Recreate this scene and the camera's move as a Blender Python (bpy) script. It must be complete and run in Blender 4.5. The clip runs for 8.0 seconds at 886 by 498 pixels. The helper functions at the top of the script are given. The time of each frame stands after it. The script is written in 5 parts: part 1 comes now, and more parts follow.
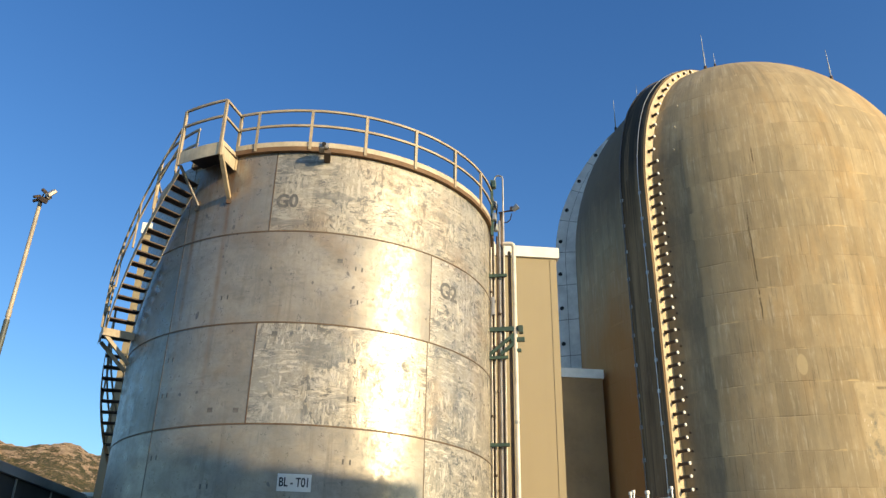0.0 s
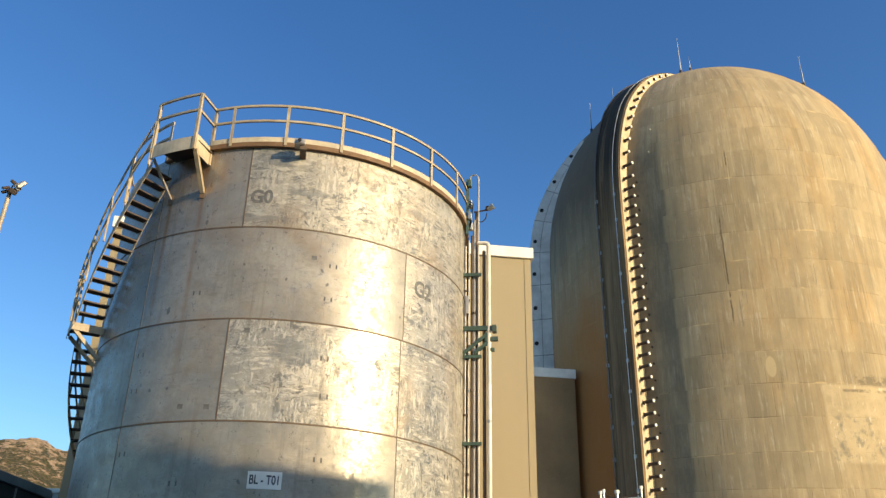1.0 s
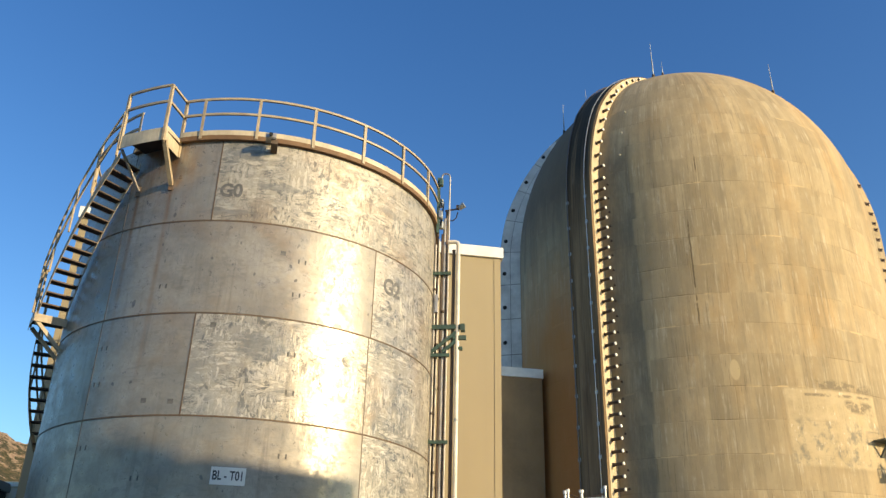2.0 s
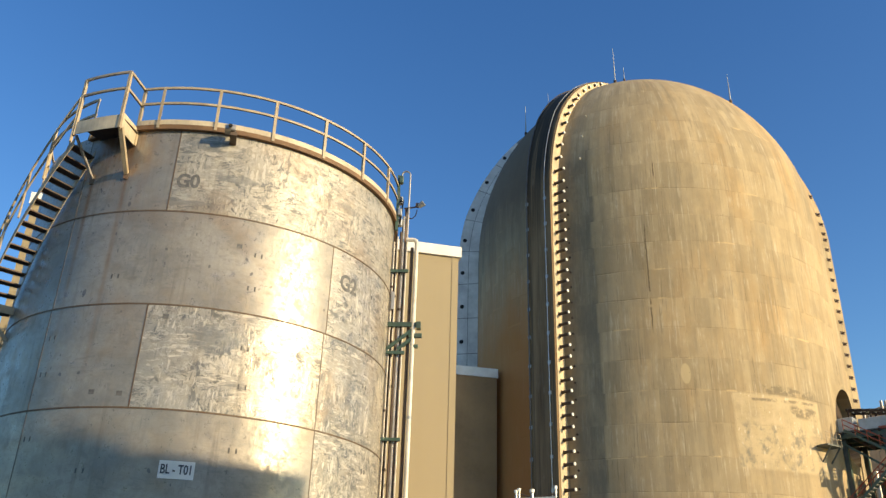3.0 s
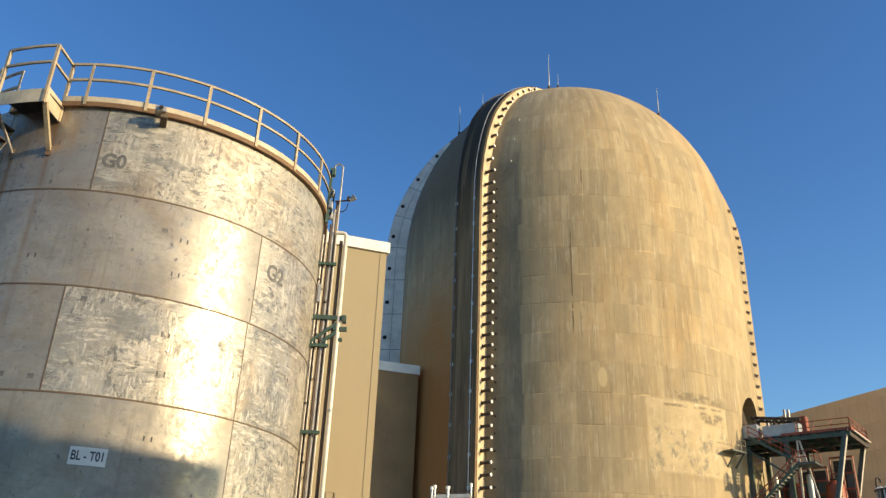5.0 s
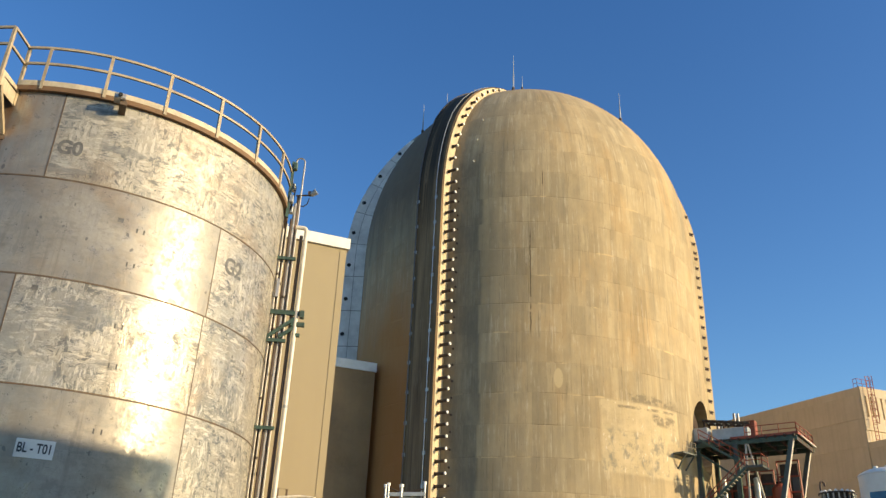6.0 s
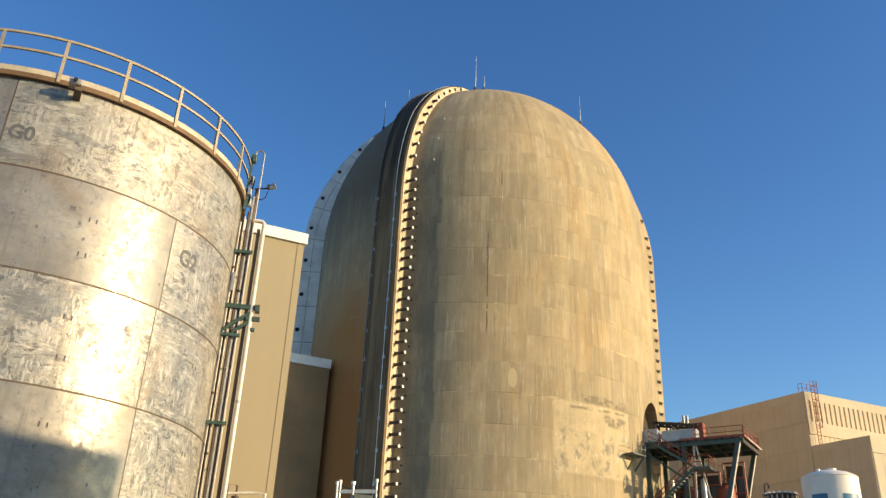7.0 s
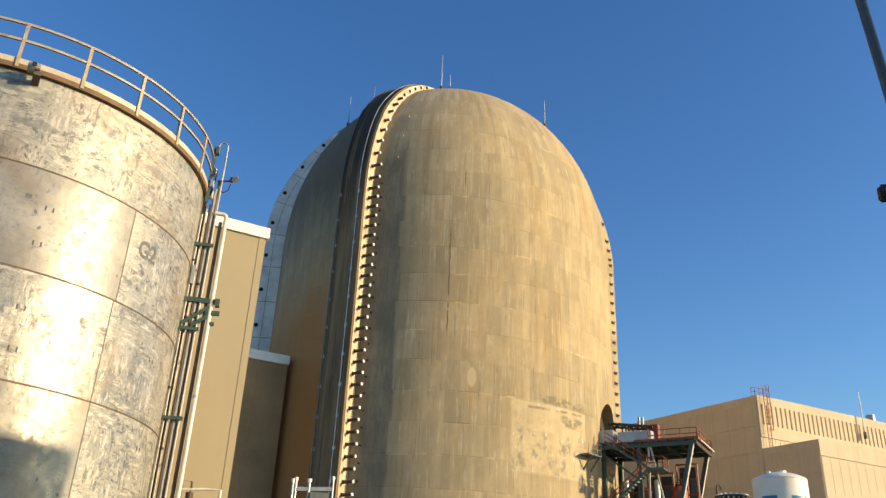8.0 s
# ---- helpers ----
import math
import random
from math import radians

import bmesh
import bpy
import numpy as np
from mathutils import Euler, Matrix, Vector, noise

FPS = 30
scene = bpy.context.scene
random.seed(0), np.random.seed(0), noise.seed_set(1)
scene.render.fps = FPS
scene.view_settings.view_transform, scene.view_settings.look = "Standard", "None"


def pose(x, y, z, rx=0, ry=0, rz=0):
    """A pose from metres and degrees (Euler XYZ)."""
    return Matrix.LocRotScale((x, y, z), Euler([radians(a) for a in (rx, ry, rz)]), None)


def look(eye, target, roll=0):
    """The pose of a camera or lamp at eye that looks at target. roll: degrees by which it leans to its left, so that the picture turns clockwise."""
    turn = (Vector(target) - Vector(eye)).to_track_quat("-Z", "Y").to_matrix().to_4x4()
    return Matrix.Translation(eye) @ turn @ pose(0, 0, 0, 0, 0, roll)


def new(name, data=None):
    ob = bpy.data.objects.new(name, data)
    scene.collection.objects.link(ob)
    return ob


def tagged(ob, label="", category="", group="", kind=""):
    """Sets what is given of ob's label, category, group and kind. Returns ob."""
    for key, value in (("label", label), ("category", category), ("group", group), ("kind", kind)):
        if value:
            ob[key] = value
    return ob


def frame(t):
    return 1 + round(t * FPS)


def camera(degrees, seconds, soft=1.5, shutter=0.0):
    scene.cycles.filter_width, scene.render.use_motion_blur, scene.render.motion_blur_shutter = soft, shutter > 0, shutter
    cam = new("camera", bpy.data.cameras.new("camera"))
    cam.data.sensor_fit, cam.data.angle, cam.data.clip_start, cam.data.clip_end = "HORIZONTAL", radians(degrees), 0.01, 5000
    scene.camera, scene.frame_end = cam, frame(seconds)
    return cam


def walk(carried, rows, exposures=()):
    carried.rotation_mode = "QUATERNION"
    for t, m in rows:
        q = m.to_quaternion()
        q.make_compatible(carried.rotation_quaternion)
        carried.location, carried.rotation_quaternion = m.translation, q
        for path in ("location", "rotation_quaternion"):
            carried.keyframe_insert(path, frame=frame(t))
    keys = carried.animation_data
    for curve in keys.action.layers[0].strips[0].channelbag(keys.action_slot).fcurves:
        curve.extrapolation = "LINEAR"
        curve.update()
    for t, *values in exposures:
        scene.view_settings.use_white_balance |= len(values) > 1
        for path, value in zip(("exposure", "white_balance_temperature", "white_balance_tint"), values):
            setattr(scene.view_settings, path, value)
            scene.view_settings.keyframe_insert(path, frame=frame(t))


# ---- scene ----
cam = camera(56.55, 8.0, soft=1.4)
# seconds, x, y, z, yaw, pitch, roll: an almost standing pan to the right
ROWS = [
    (0.0, -0.0000, 0.0000, 1.6000, -0.000, 25.503, -1.007),
    (0.5, -0.0029, 0.0067, 1.6074, -0.864, 25.474, -0.947),
    (1.0, -0.0015, 0.0067, 1.6123, -1.957, 25.422, -1.052),
    (1.5, 0.0073, -0.0006, 1.6141, -2.925, 25.372, -1.123),
    (3.0, 0.0523, -0.0443, 1.6036, -7.578, 25.279, -1.580),
    (3.5, 0.0276, -0.0881, 1.5852, -8.938, 25.254, -1.564),
    (4.0, 0.0025, -0.1300, 1.5663, -10.373, 25.235, -1.737),
    (4.5, -0.0084, -0.1488, 1.5563, -11.844, 25.216, -1.889),
    (6.0, -0.0239, -0.1381, 1.5525, -16.528, 25.216, -2.246),
    (6.5, -0.0341, -0.1212, 1.5544, -18.187, 25.207, -2.336),
    (7.0, -0.0493, -0.0932, 1.5603, -19.823, 25.217, -2.327),
    (7.5, -0.0717, -0.0574, 1.5643, -21.279, 25.224, -2.365),
    (8.0, -0.0950, -0.0153, 1.5654, -22.815, 25.244, -2.399),
]
walk(cam, [(t, pose(x, y, z, 90 + pitch, roll, yaw)) for t, x, y, z, yaw, pitch, roll in ROWS])

# ---------------------------------------------------------------- light
SUN_AZ, SUN_EL = 125.7, 15.5          # compass degrees from +y towards +x, and height
world = bpy.data.worlds.new("world")
scene.world = world
world.use_nodes = True
wn = world.node_tree.nodes
sky = wn.new("ShaderNodeTexSky")
sky.sky_type = 'NISHITA'
sky.sun_disc = False
sky.sun_elevation, sky.sun_rotation = radians(SUN_EL), radians(SUN_AZ)
sky.altitude, sky.air_density, sky.dust_density, sky.ozone_density = 0, 1.35, 0.9, 3.6
sat = wn.new("ShaderNodeHueSaturation")
sat.inputs["Saturation"].default_value = 1.25
sat.inputs["Hue"].default_value = 0.514
world.node_tree.links.new(sky.outputs[0], sat.inputs["Color"])
aim = wn.new("ShaderNodeSeparateXYZ")
world.node_tree.links.new(wn.new("ShaderNodeTexCoord").outputs["Generated"], aim.inputs[0])
low = wn.new("ShaderNodeMapRange")
low.interpolation_type = "SMOOTHSTEP"
low.inputs["From Min"].default_value, low.inputs["From Max"].default_value = 0.62, 0.0
world.node_tree.links.new(aim.outputs[2], low.inputs["Value"])
haze = wn.new("ShaderNodeMix")
haze.data_type, haze.blend_type = "RGBA", "MULTIPLY"
haze.inputs[7].default_value = (0.97, 1.11, 1.20, 1)
world.node_tree.links.new(low.outputs["Result"], haze.inputs["Factor"])
world.node_tree.links.new(sat.outputs[0], haze.inputs[6])
world.node_tree.links.new(haze.outputs[2], wn["Background"].inputs[0])
wn["Background"].inputs[1].default_value = 0.158
sun = new("sun", bpy.data.lights.new("sun", "SUN"))
sun.data.energy, sun.data.angle, sun.data.color = 5.0, radians(0.55), (1.0, 0.78, 0.47)
sun_from = Vector((math.sin(radians(SUN_AZ)) * math.cos(radians(SUN_EL)), math.cos(radians(SUN_AZ)) * math.cos(radians(SUN_EL)), math.sin(radians(SUN_EL))))
sun.matrix_world = look(sun_from * 300, (0, 0, 0))
scene.view_settings.exposure = 0.28


# ---------------------------------------------------------------- materials
def material(name, colour, rough=0.7, metal=0.0, dark=None, light=None, scale=1.0, fine=12.0, streak=0.0, bump=0.15, bump_scale=30.0, vary=0.0, spec=0.5, rust=0.0):
    """A weathered surface: broad stains, fine grain, downward streaks, a little relief; vary: difference from piece to piece."""
    m = bpy.data.materials.new(name)
    m.use_nodes = True
    nt = m.node_tree
    n, ln = nt.nodes, nt.links.new
    b = n["Principled BSDF"]
    b.inputs["Roughness"].default_value = rough
    b.inputs["Metallic"].default_value = metal
    b.inputs["Specular IOR Level"].default_value = spec
    dark = dark or tuple(c * 0.72 for c in colour)
    light = light or tuple(min(1, c * 1.2) for c in colour)
    co = n.new("ShaderNodeTexCoord")

    def noise_at(sx, sz, detail, rough_=0.6):
        mp = n.new("ShaderNodeMapping")
        mp.inputs["Scale"].default_value = (sx, sx, sz)
        ln(co.outputs["Object"], mp.inputs[0])
        t = n.new("ShaderNodeTexNoise")
        t.inputs["Scale"].default_value = 1.0
        t.inputs["Detail"].default_value = detail
        t.inputs["Roughness"].default_value = rough_
        ln(mp.outputs[0], t.inputs["Vector"])
        return t.outputs["Fac"]

    def ramp(fac, a, b_):
        r = n.new("ShaderNodeMapRange")
        r.inputs["From Min"].default_value, r.inputs["From Max"].default_value = a, b_
        ln(fac, r.inputs["Value"])
        return r.outputs["Result"]

    def mix(fac, ca, cb, mode="MIX"):
        x = n.new("ShaderNodeMix")
        x.data_type, x.blend_type = "RGBA", mode
        for socket, v in ((x.inputs["Factor"], fac), (x.inputs[6], ca), (x.inputs[7], cb)):
            if isinstance(v, (int, float)):
                socket.default_value = v
            elif isinstance(v, tuple):
                socket.default_value = (*v, 1)
            else:
                ln(v, socket)
        return x.outputs[2]

    c = mix(ramp(noise_at(scale, scale, 5), 0.35, 0.68), dark, light)
    c = mix(ramp(noise_at(fine, fine, 3), 0.3, 0.7), c, mix(0.5, c, colour), "MIX")
    if streak:
        s = n.new("ShaderNodeMath")
        s.operation = "MULTIPLY"
        ln(ramp(noise_at(2.2 * scale * 4, 0.12 * scale * 4, 4), 0.45, 0.75), s.inputs[0])
        s.inputs[1].default_value = streak
        c = mix(s.outputs[0], c, tuple(x * 0.55 for x in dark))
    if rust:
        s = n.new("ShaderNodeMath")
        s.operation = "MULTIPLY"
        ln(ramp(noise_at(3.0, 1.2, 6, 0.7), 0.55, 0.7), s.inputs[0])
        s.inputs[1].default_value = rust
        c = mix(s.outputs[0], c, (0.16, 0.065, 0.025))
    if vary:
        oi = n.new("ShaderNodeObjectInfo")
        v = n.new("ShaderNodeMapRange")
        v.inputs["To Min"].default_value, v.inputs["To Max"].default_value = 1 - vary, 1 + vary
        ln(oi.outputs["Random"], v.inputs["Value"])
        hsv = n.new("ShaderNodeHueSaturation")
        ln(v.outputs["Result"], hsv.inputs["Value"])
        ln(c, hsv.inputs["Color"])
        c = hsv.outputs[0]
    ln(c, b.inputs["Base Color"])
    rr = n.new("ShaderNodeMapRange")
    rr.inputs["To Min"].default_value, rr.inputs["To Max"].default_value = max(0.04, rough - 0.1), min(1, rough + 0.1)
    ln(noise_at(scale * 3, scale * 3, 4), rr.inputs["Value"])
    ln(rr.outputs[0], b.inputs["Roughness"])
    if bump:
        bp = n.new("ShaderNodeBump")
        bp.inputs["Strength"].default_value = bump
        bp.inputs["Distance"].default_value = 0.02
        ln(noise_at(bump_scale, bump_scale, 4), bp.inputs["Height"])
        ln(bp.outputs[0], b.inputs["Normal"])
    return m


M = {
    "weld": material("weld_bead", (0.14, 0.10, 0.065), 0.65, 0.2, scale=4, rust=0.8),
    "faint_weld": material("ground_weld", (0.15, 0.12, 0.09), 0.7, 0.1, scale=4, rust=0.3),
    "pale_steel": material("pale_steel_paint", (0.60, 0.56, 0.47), 0.5, 0.0, scale=2, rust=0.2),
    "pole": material("tan_mast_paint", (0.44, 0.37, 0.26), 0.5, 0.0, scale=2, streak=0.3),
    "rail": material("beige_rail_paint", (0.45, 0.36, 0.23), 0.5, 0.0, scale=3, rust=0.45, bump_scale=60),
    "toe": material("cream_toe_plate_paint", (0.60, 0.51, 0.35), 0.5, 0.0, scale=2, streak=0.3, rust=0.3, bump_scale=60),
    "curb": material("rust_brown_curb", (0.20, 0.115, 0.055), 0.7, 0.1, scale=3, rust=0.5),
    "pipe": material("galvanised_pipe", (0.50, 0.46, 0.40), 0.45, 0.7, scale=3),
    "brown_pipe": material("lagged_pipe_cream", (0.78, 0.72, 0.60), 0.4, 0.0, scale=2, streak=0.2),
    "green": material("green_steel_paint", (0.06, 0.105, 0.08), 0.5, 0.0, scale=3, rust=0.2),
    "tan": material("tan_cladding", (0.345, 0.278, 0.16), 0.6, 0.0, (0.325, 0.26, 0.15), (0.365, 0.292, 0.17), 0.1, 3, 0.1, 0.05, 3),
    "white": material("white_flashing", (0.84, 0.82, 0.75), 0.5, 0.0, (0.74, 0.72, 0.66), (0.88, 0.86, 0.80), scale=1),
    "cream": material("cream_tank_paint", (0.86, 0.79, 0.66), 0.45, 0.0, (0.78, 0.71, 0.59), (0.88, 0.82, 0.70), scale=1),
    "pale": material("pale_concrete", (0.72, 0.72, 0.69), 0.8, 0.0, scale=0.5),
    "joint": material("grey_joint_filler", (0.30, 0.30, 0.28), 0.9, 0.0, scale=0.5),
    "black": material("black_void", (0.02, 0.02, 0.02), 0.9, 0.0),
    "precast": material("beige_precast", (0.59, 0.48, 0.325), 0.8, 0.0, (0.51, 0.415, 0.28), (0.63, 0.52, 0.36), 0.2, 3, 0.25, 0.2, 5),
    "red": material("red_lead_paint", (0.30, 0.07, 0.036), 0.55, 0.0, scale=2),
    "grey_steel": material("grey_green_steel", (0.085, 0.10, 0.09), 0.5, 0.0, scale=2, rust=0.15),
    "sheet": material("grey_metal_sheet", (0.40, 0.42, 0.42), 0.4, 0.4, scale=1),
    "blue": material("blue_panel", (0.035, 0.16, 0.27), 0.4, 0.0),
    "gravel": material("concrete_yard", (0.23, 0.205, 0.17), 0.9, 0.0, scale=0.3),
    "slate": material("dark_grey_roofing", (0.035, 0.043, 0.052), 0.6, 0.0, scale=0.5),
    "edge": material("blue_grey_sheet", (0.22, 0.26, 0.30), 0.5, 0.0, scale=0.5),
    "post": material("brown_grey_post_paint", (0.13, 0.11, 0.09), 0.4, 0.2, scale=1.5),
    "pale_ochre": material("sunlit_ochre_flank", (0.60, 0.495, 0.33), 0.8, 0.0, scale=0.6, fine=4, streak=0.2, bump=0.2, bump_scale=8),
    "letter": material("black_letter_paint", (0.03, 0.03, 0.03), 0.5, 0.0, bump=0),
    "dark_metal": material("weathered_brown_metal", (0.075, 0.052, 0.038), 0.6, 0.3, scale=3, rust=0.5),
    "chrome": material("bright_steel_flue", (0.36, 0.36, 0.36), 0.45, 0.5, scale=1, bump=0.02),
}


class Nodes:
    """A short hand for building node trees."""

    def __init__(self, name):
        self.m = bpy.data.materials.new(name)
        self.m.use_nodes = True
        self.n, self.ln = self.m.node_tree.nodes, self.m.node_tree.links.new
        self.b = self.n["Principled BSDF"]
        self.co = self.n.new("ShaderNodeTexCoord").outputs["Object"]

    def put(self, socket, v):
        if isinstance(v, (int, float)):
            socket.default_value = v
        elif isinstance(v, tuple):
            socket.default_value = (*v, 1) if len(v) == 3 and socket.type == "RGBA" else v
        else:
            self.ln(v, socket)

    def math(self, op, a, b=0.0, clamp=False):
        x = self.n.new("ShaderNodeMath")
        x.operation, x.use_clamp = op, clamp
        self.put(x.inputs[0], a)
        self.put(x.inputs[1], b)
        return x.outputs[0]

    def span(self, v, a, b, lo=0.0, hi=1.0):
        x = self.n.new("ShaderNodeMapRange")
        for k, val in (("Value", v), ("From Min", a), ("From Max", b), ("To Min", lo), ("To Max", hi)):
            self.put(x.inputs[k], val)
        return x.outputs["Result"]

    def noise(self, scale, detail=4.0, rough=0.6, vec=None, distortion=0.0):
        mp = self.n.new("ShaderNodeMapping")
        mp.inputs["Scale"].default_value = scale if isinstance(scale, tuple) else (scale,) * 3
        self.ln(vec or self.co, mp.inputs[0])
        t = self.n.new("ShaderNodeTexNoise")
        t.inputs["Scale"].default_value, t.inputs["Detail"].default_value = 1.0, detail
        t.inputs["Roughness"].default_value, t.inputs["Distortion"].default_value = rough, distortion
        self.ln(mp.outputs[0], t.inputs["Vector"])
        return t.outputs["Fac"]

    def mix(self, fac, a, b, mode="MIX"):
        x = self.n.new("ShaderNodeMix")
        x.data_type, x.blend_type = "RGBA", mode
        self.put(x.inputs["Factor"], fac)
        self.put(x.inputs[6], a)
        self.put(x.inputs[7], b)
        return x.outputs[2]

    def split(self):
        x = self.n.new("ShaderNodeSeparateXYZ")
        self.ln(self.co, x.inputs[0])
        return x.outputs

    def join(self, x, y, z):
        c = self.n.new("ShaderNodeCombineXYZ")
        for i, v in enumerate((x, y, z)):
            self.put(c.inputs[i], v)
        return c.outputs[0]

    def white(self, vec):
        w = self.n.new("ShaderNodeTexWhiteNoise")
        w.noise_dimensions = "3D"
        self.ln(vec, w.inputs["Vector"])
        return w.outputs["Value"]

    def bump(self, height, strength, distance):
        x = self.n.new("ShaderNodeBump")
        x.inputs["Strength"].default_value, x.inputs["Distance"].default_value = strength, distance
        self.ln(height, x.inputs["Height"])
        self.ln(x.outputs[0], self.b.inputs["Normal"])

    def around(self, c, r):
        """Metres round the upright axis at c, for a wall of radius r."""
        x, y, _ = self.split()
        return self.math("MULTIPLY", self.math("ARCTAN2", self.math("SUBTRACT", x, c[0]), self.math("SUBTRACT", c[1], y)), r)


def formed_concrete(name, c, r, tone=(0.475, 0.367, 0.215)):
    """Ochre concrete cast in lifts: boards that differ a little, broken joints, run-down stains, lime runs, a few repairs and cracks."""
    k = Nodes(name)
    u, z = k.around(c, r), k.split()[2]
    flat = k.join(u, 0.0, z)

    def within(v, a, b, soft):
        return k.math("MULTIPLY", k.span(v, a - soft, a + soft), k.span(v, b + soft, b - soft))

    def spread(sx, sz, seed, detail=6, rough=0.7, distortion=0.0):
        return k.noise((sx, 1.0, sz), detail, rough, k.join(u, seed, z), distortion)

    wave = k.math("MULTIPLY", k.math("SUBTRACT", spread(0.25, 0.25, 71.0, 3), 0.5), 0.22)
    row = k.math("DIVIDE", k.math("SUBTRACT", k.math("ADD", z, wave), 1.6), 3.1)
    rowi = k.math("FLOOR", row)
    shift = k.math("MULTIPLY", k.white(k.join(rowi, 0.0, 3.0)), 1.2)
    col = k.math("DIVIDE", k.math("ADD", u, shift), 2.45)
    tone_p = k.white(k.join(k.math("FLOOR", col), rowi, 1.0))
    board = k.white(k.join(k.math("FLOOR", k.math("DIVIDE", k.math("ADD", u, k.math("MULTIPLY", shift, 0.35)), 0.82)), rowi, 2.0))
    # broad tone: dull grey-brown, ochre, orange
    base = k.mix(k.span(spread(0.10, 0.07, 0.0), 0.36, 0.64), tuple(v * 0.78 for v in tone), tuple(v * 1.16 for v in tone))
    base = k.mix(k.span(spread(0.16, 0.05, 9.0, 5), 0.50, 0.68, 0.0, 0.55), base, (0.47, 0.29, 0.115))
    base = k.mix(k.span(spread(0.30, 0.10, 17.0, 5), 0.50, 0.66, 0.0, 0.45), base, (0.30, 0.265, 0.19))
    base = k.mix(k.span(tone_p, 0.35, 1.0, 0.0, 0.32), base, (0.24, 0.20, 0.125))
    base = k.mix(k.math("MULTIPLY", k.span(board, 0.55, 1.0, 0.0, 0.42), k.span(spread(0.2, 0.2, 5.0, 3), 0.4, 0.6)), base, (0.23, 0.19, 0.12))
    base = k.mix(k.span(board, 0.30, 0.0, 0.0, 0.28), base, (0.60, 0.49, 0.31))
    # runs: dark streaks over several lifts, short pale lime streaks, sharp hair runs
    run = k.math("MULTIPLY", k.span(spread(1.5, 0.045, 23.0), 0.47, 0.66), k.span(spread(0.12, 0.10, 29.0, 4), 0.38, 0.58))
    base = k.mix(k.math("MULTIPLY", run, 0.55), base, (0.20, 0.17, 0.115))
    pale = k.math("MULTIPLY", k.span(spread(3.6, 0.22, 40.0, 5), 0.54, 0.60), k.span(spread(0.3, 0.35, 44.0, 4), 0.42, 0.56))
    base = k.mix(k.math("MULTIPLY", pale, 0.42), base, (0.66, 0.575, 0.42))
    hair = k.math("MULTIPLY", k.span(spread(5.0, 0.14, 47.0, 4), 0.57, 0.63), k.span(spread(0.4, 0.3, 49.0, 3), 0.44, 0.56))
    base = k.mix(k.math("MULTIPLY", hair, 0.6), base, (0.19, 0.155, 0.10))
    fine = k.noise((2.5, 2.5, 0.9), 6, 0.7)
    base = k.mix(k.span(fine, 0.35, 0.75, 0.0, 0.32), base, tuple(v * 0.66 for v in tone))
    # lift and board joints, open in places, with an orange crust in others
    fr = k.math("ABSOLUTE", k.math("SUBTRACT", k.math("FRACT", row), 0.5))
    fc = k.math("ABSOLUTE", k.math("SUBTRACT", k.math("FRACT", col), 0.5))
    level = k.span(fr, 0.482, 0.492)
    gate = k.span(spread(0.22, 0.5, 51.0, 4), 0.44, 0.64)
    line = k.math("MAXIMUM", k.math("MULTIPLY", level, gate), k.math("MULTIPLY", k.span(fc, 0.486, 0.495), k.span(spread(0.5, 0.16, 53.0, 3), 0.50, 0.58)))
    base = k.mix(k.math("MULTIPLY", line, 0.5), base, (0.15, 0.105, 0.055))
    crust = k.math("MULTIPLY", k.span(fr, 0.462, 0.484), k.span(spread(0.28, 0.5, 57.0, 5), 0.55, 0.62))
    base = k.mix(k.math("MULTIPLY", crust, 0.7), base, (0.64, 0.47, 0.25))
    # one long upright crack and a short one above it
    sway = k.math("MULTIPLY", k.math("SUBTRACT", spread(0.0, 0.5, 61.0, 4), 0.5), 0.35)
    for at, z0, z1 in ((-7.5, 29.6, 40.9), (-6.1, 46.4, 48.2), (14.9, 26.2, 28.6)):
        gap = k.math("ABSOLUTE", k.math("SUBTRACT", k.math("ADD", u, sway), at))
        crack = k.math("MULTIPLY", k.span(gap, 0.085, 0.045), within(z, z0, z1, 0.3))
        crack = k.math("MULTIPLY", crack, k.span(spread(0.3, 0.9, 63.0, 3), 0.36, 0.5))
        base = k.mix(k.math("MULTIPLY", crack, 0.8), base, (0.10, 0.075, 0.045))
    # smooth oval repair
    oval = k.math("ADD", k.math("POWER", k.math("ABSOLUTE", k.math("DIVIDE", k.math("ADD", u, 4.83), 0.45)), 2.0), k.math("POWER", k.math("ABSOLUTE", k.math("DIVIDE", k.math("SUBTRACT", z, 24.85), 1.0)), 2.0))
    base = k.mix(k.math("MULTIPLY", k.span(oval, 1.15, 0.85), 0.65), base, (0.62, 0.49, 0.28))
    # pale re-rendered lift with scabbed-off grey spots
    lift = k.math("MULTIPLY", within(u, -0.7, 9.2, 0.12), within(z, 16.2, 23.2, 0.15))
    base = k.mix(k.math("MULTIPLY", lift, k.span(spread(0.35, 0.5, 67.0, 4), 0.35, 0.6, 0.35, 0.75)), base, (0.60, 0.475, 0.285))
    blot = k.math("MULTIPLY", lift, k.span(spread(0.75, 0.6, 69.0, 6, 0.72), 0.50, 0.60))
    blot = k.math("MULTIPLY", blot, k.span(z, 20.6, 19.9, 0.12, 1.0))
    base = k.mix(k.math("MULTIPLY", blot, 0.85), base, (0.235, 0.215, 0.165))
    drips = k.math("MULTIPLY", lift, k.span(spread(1.9, 0.75, 73.0, 5, 0.7), 0.60, 0.64))
    base = k.mix(k.math("MULTIPLY", drips, 0.8), base, (0.72, 0.63, 0.46))
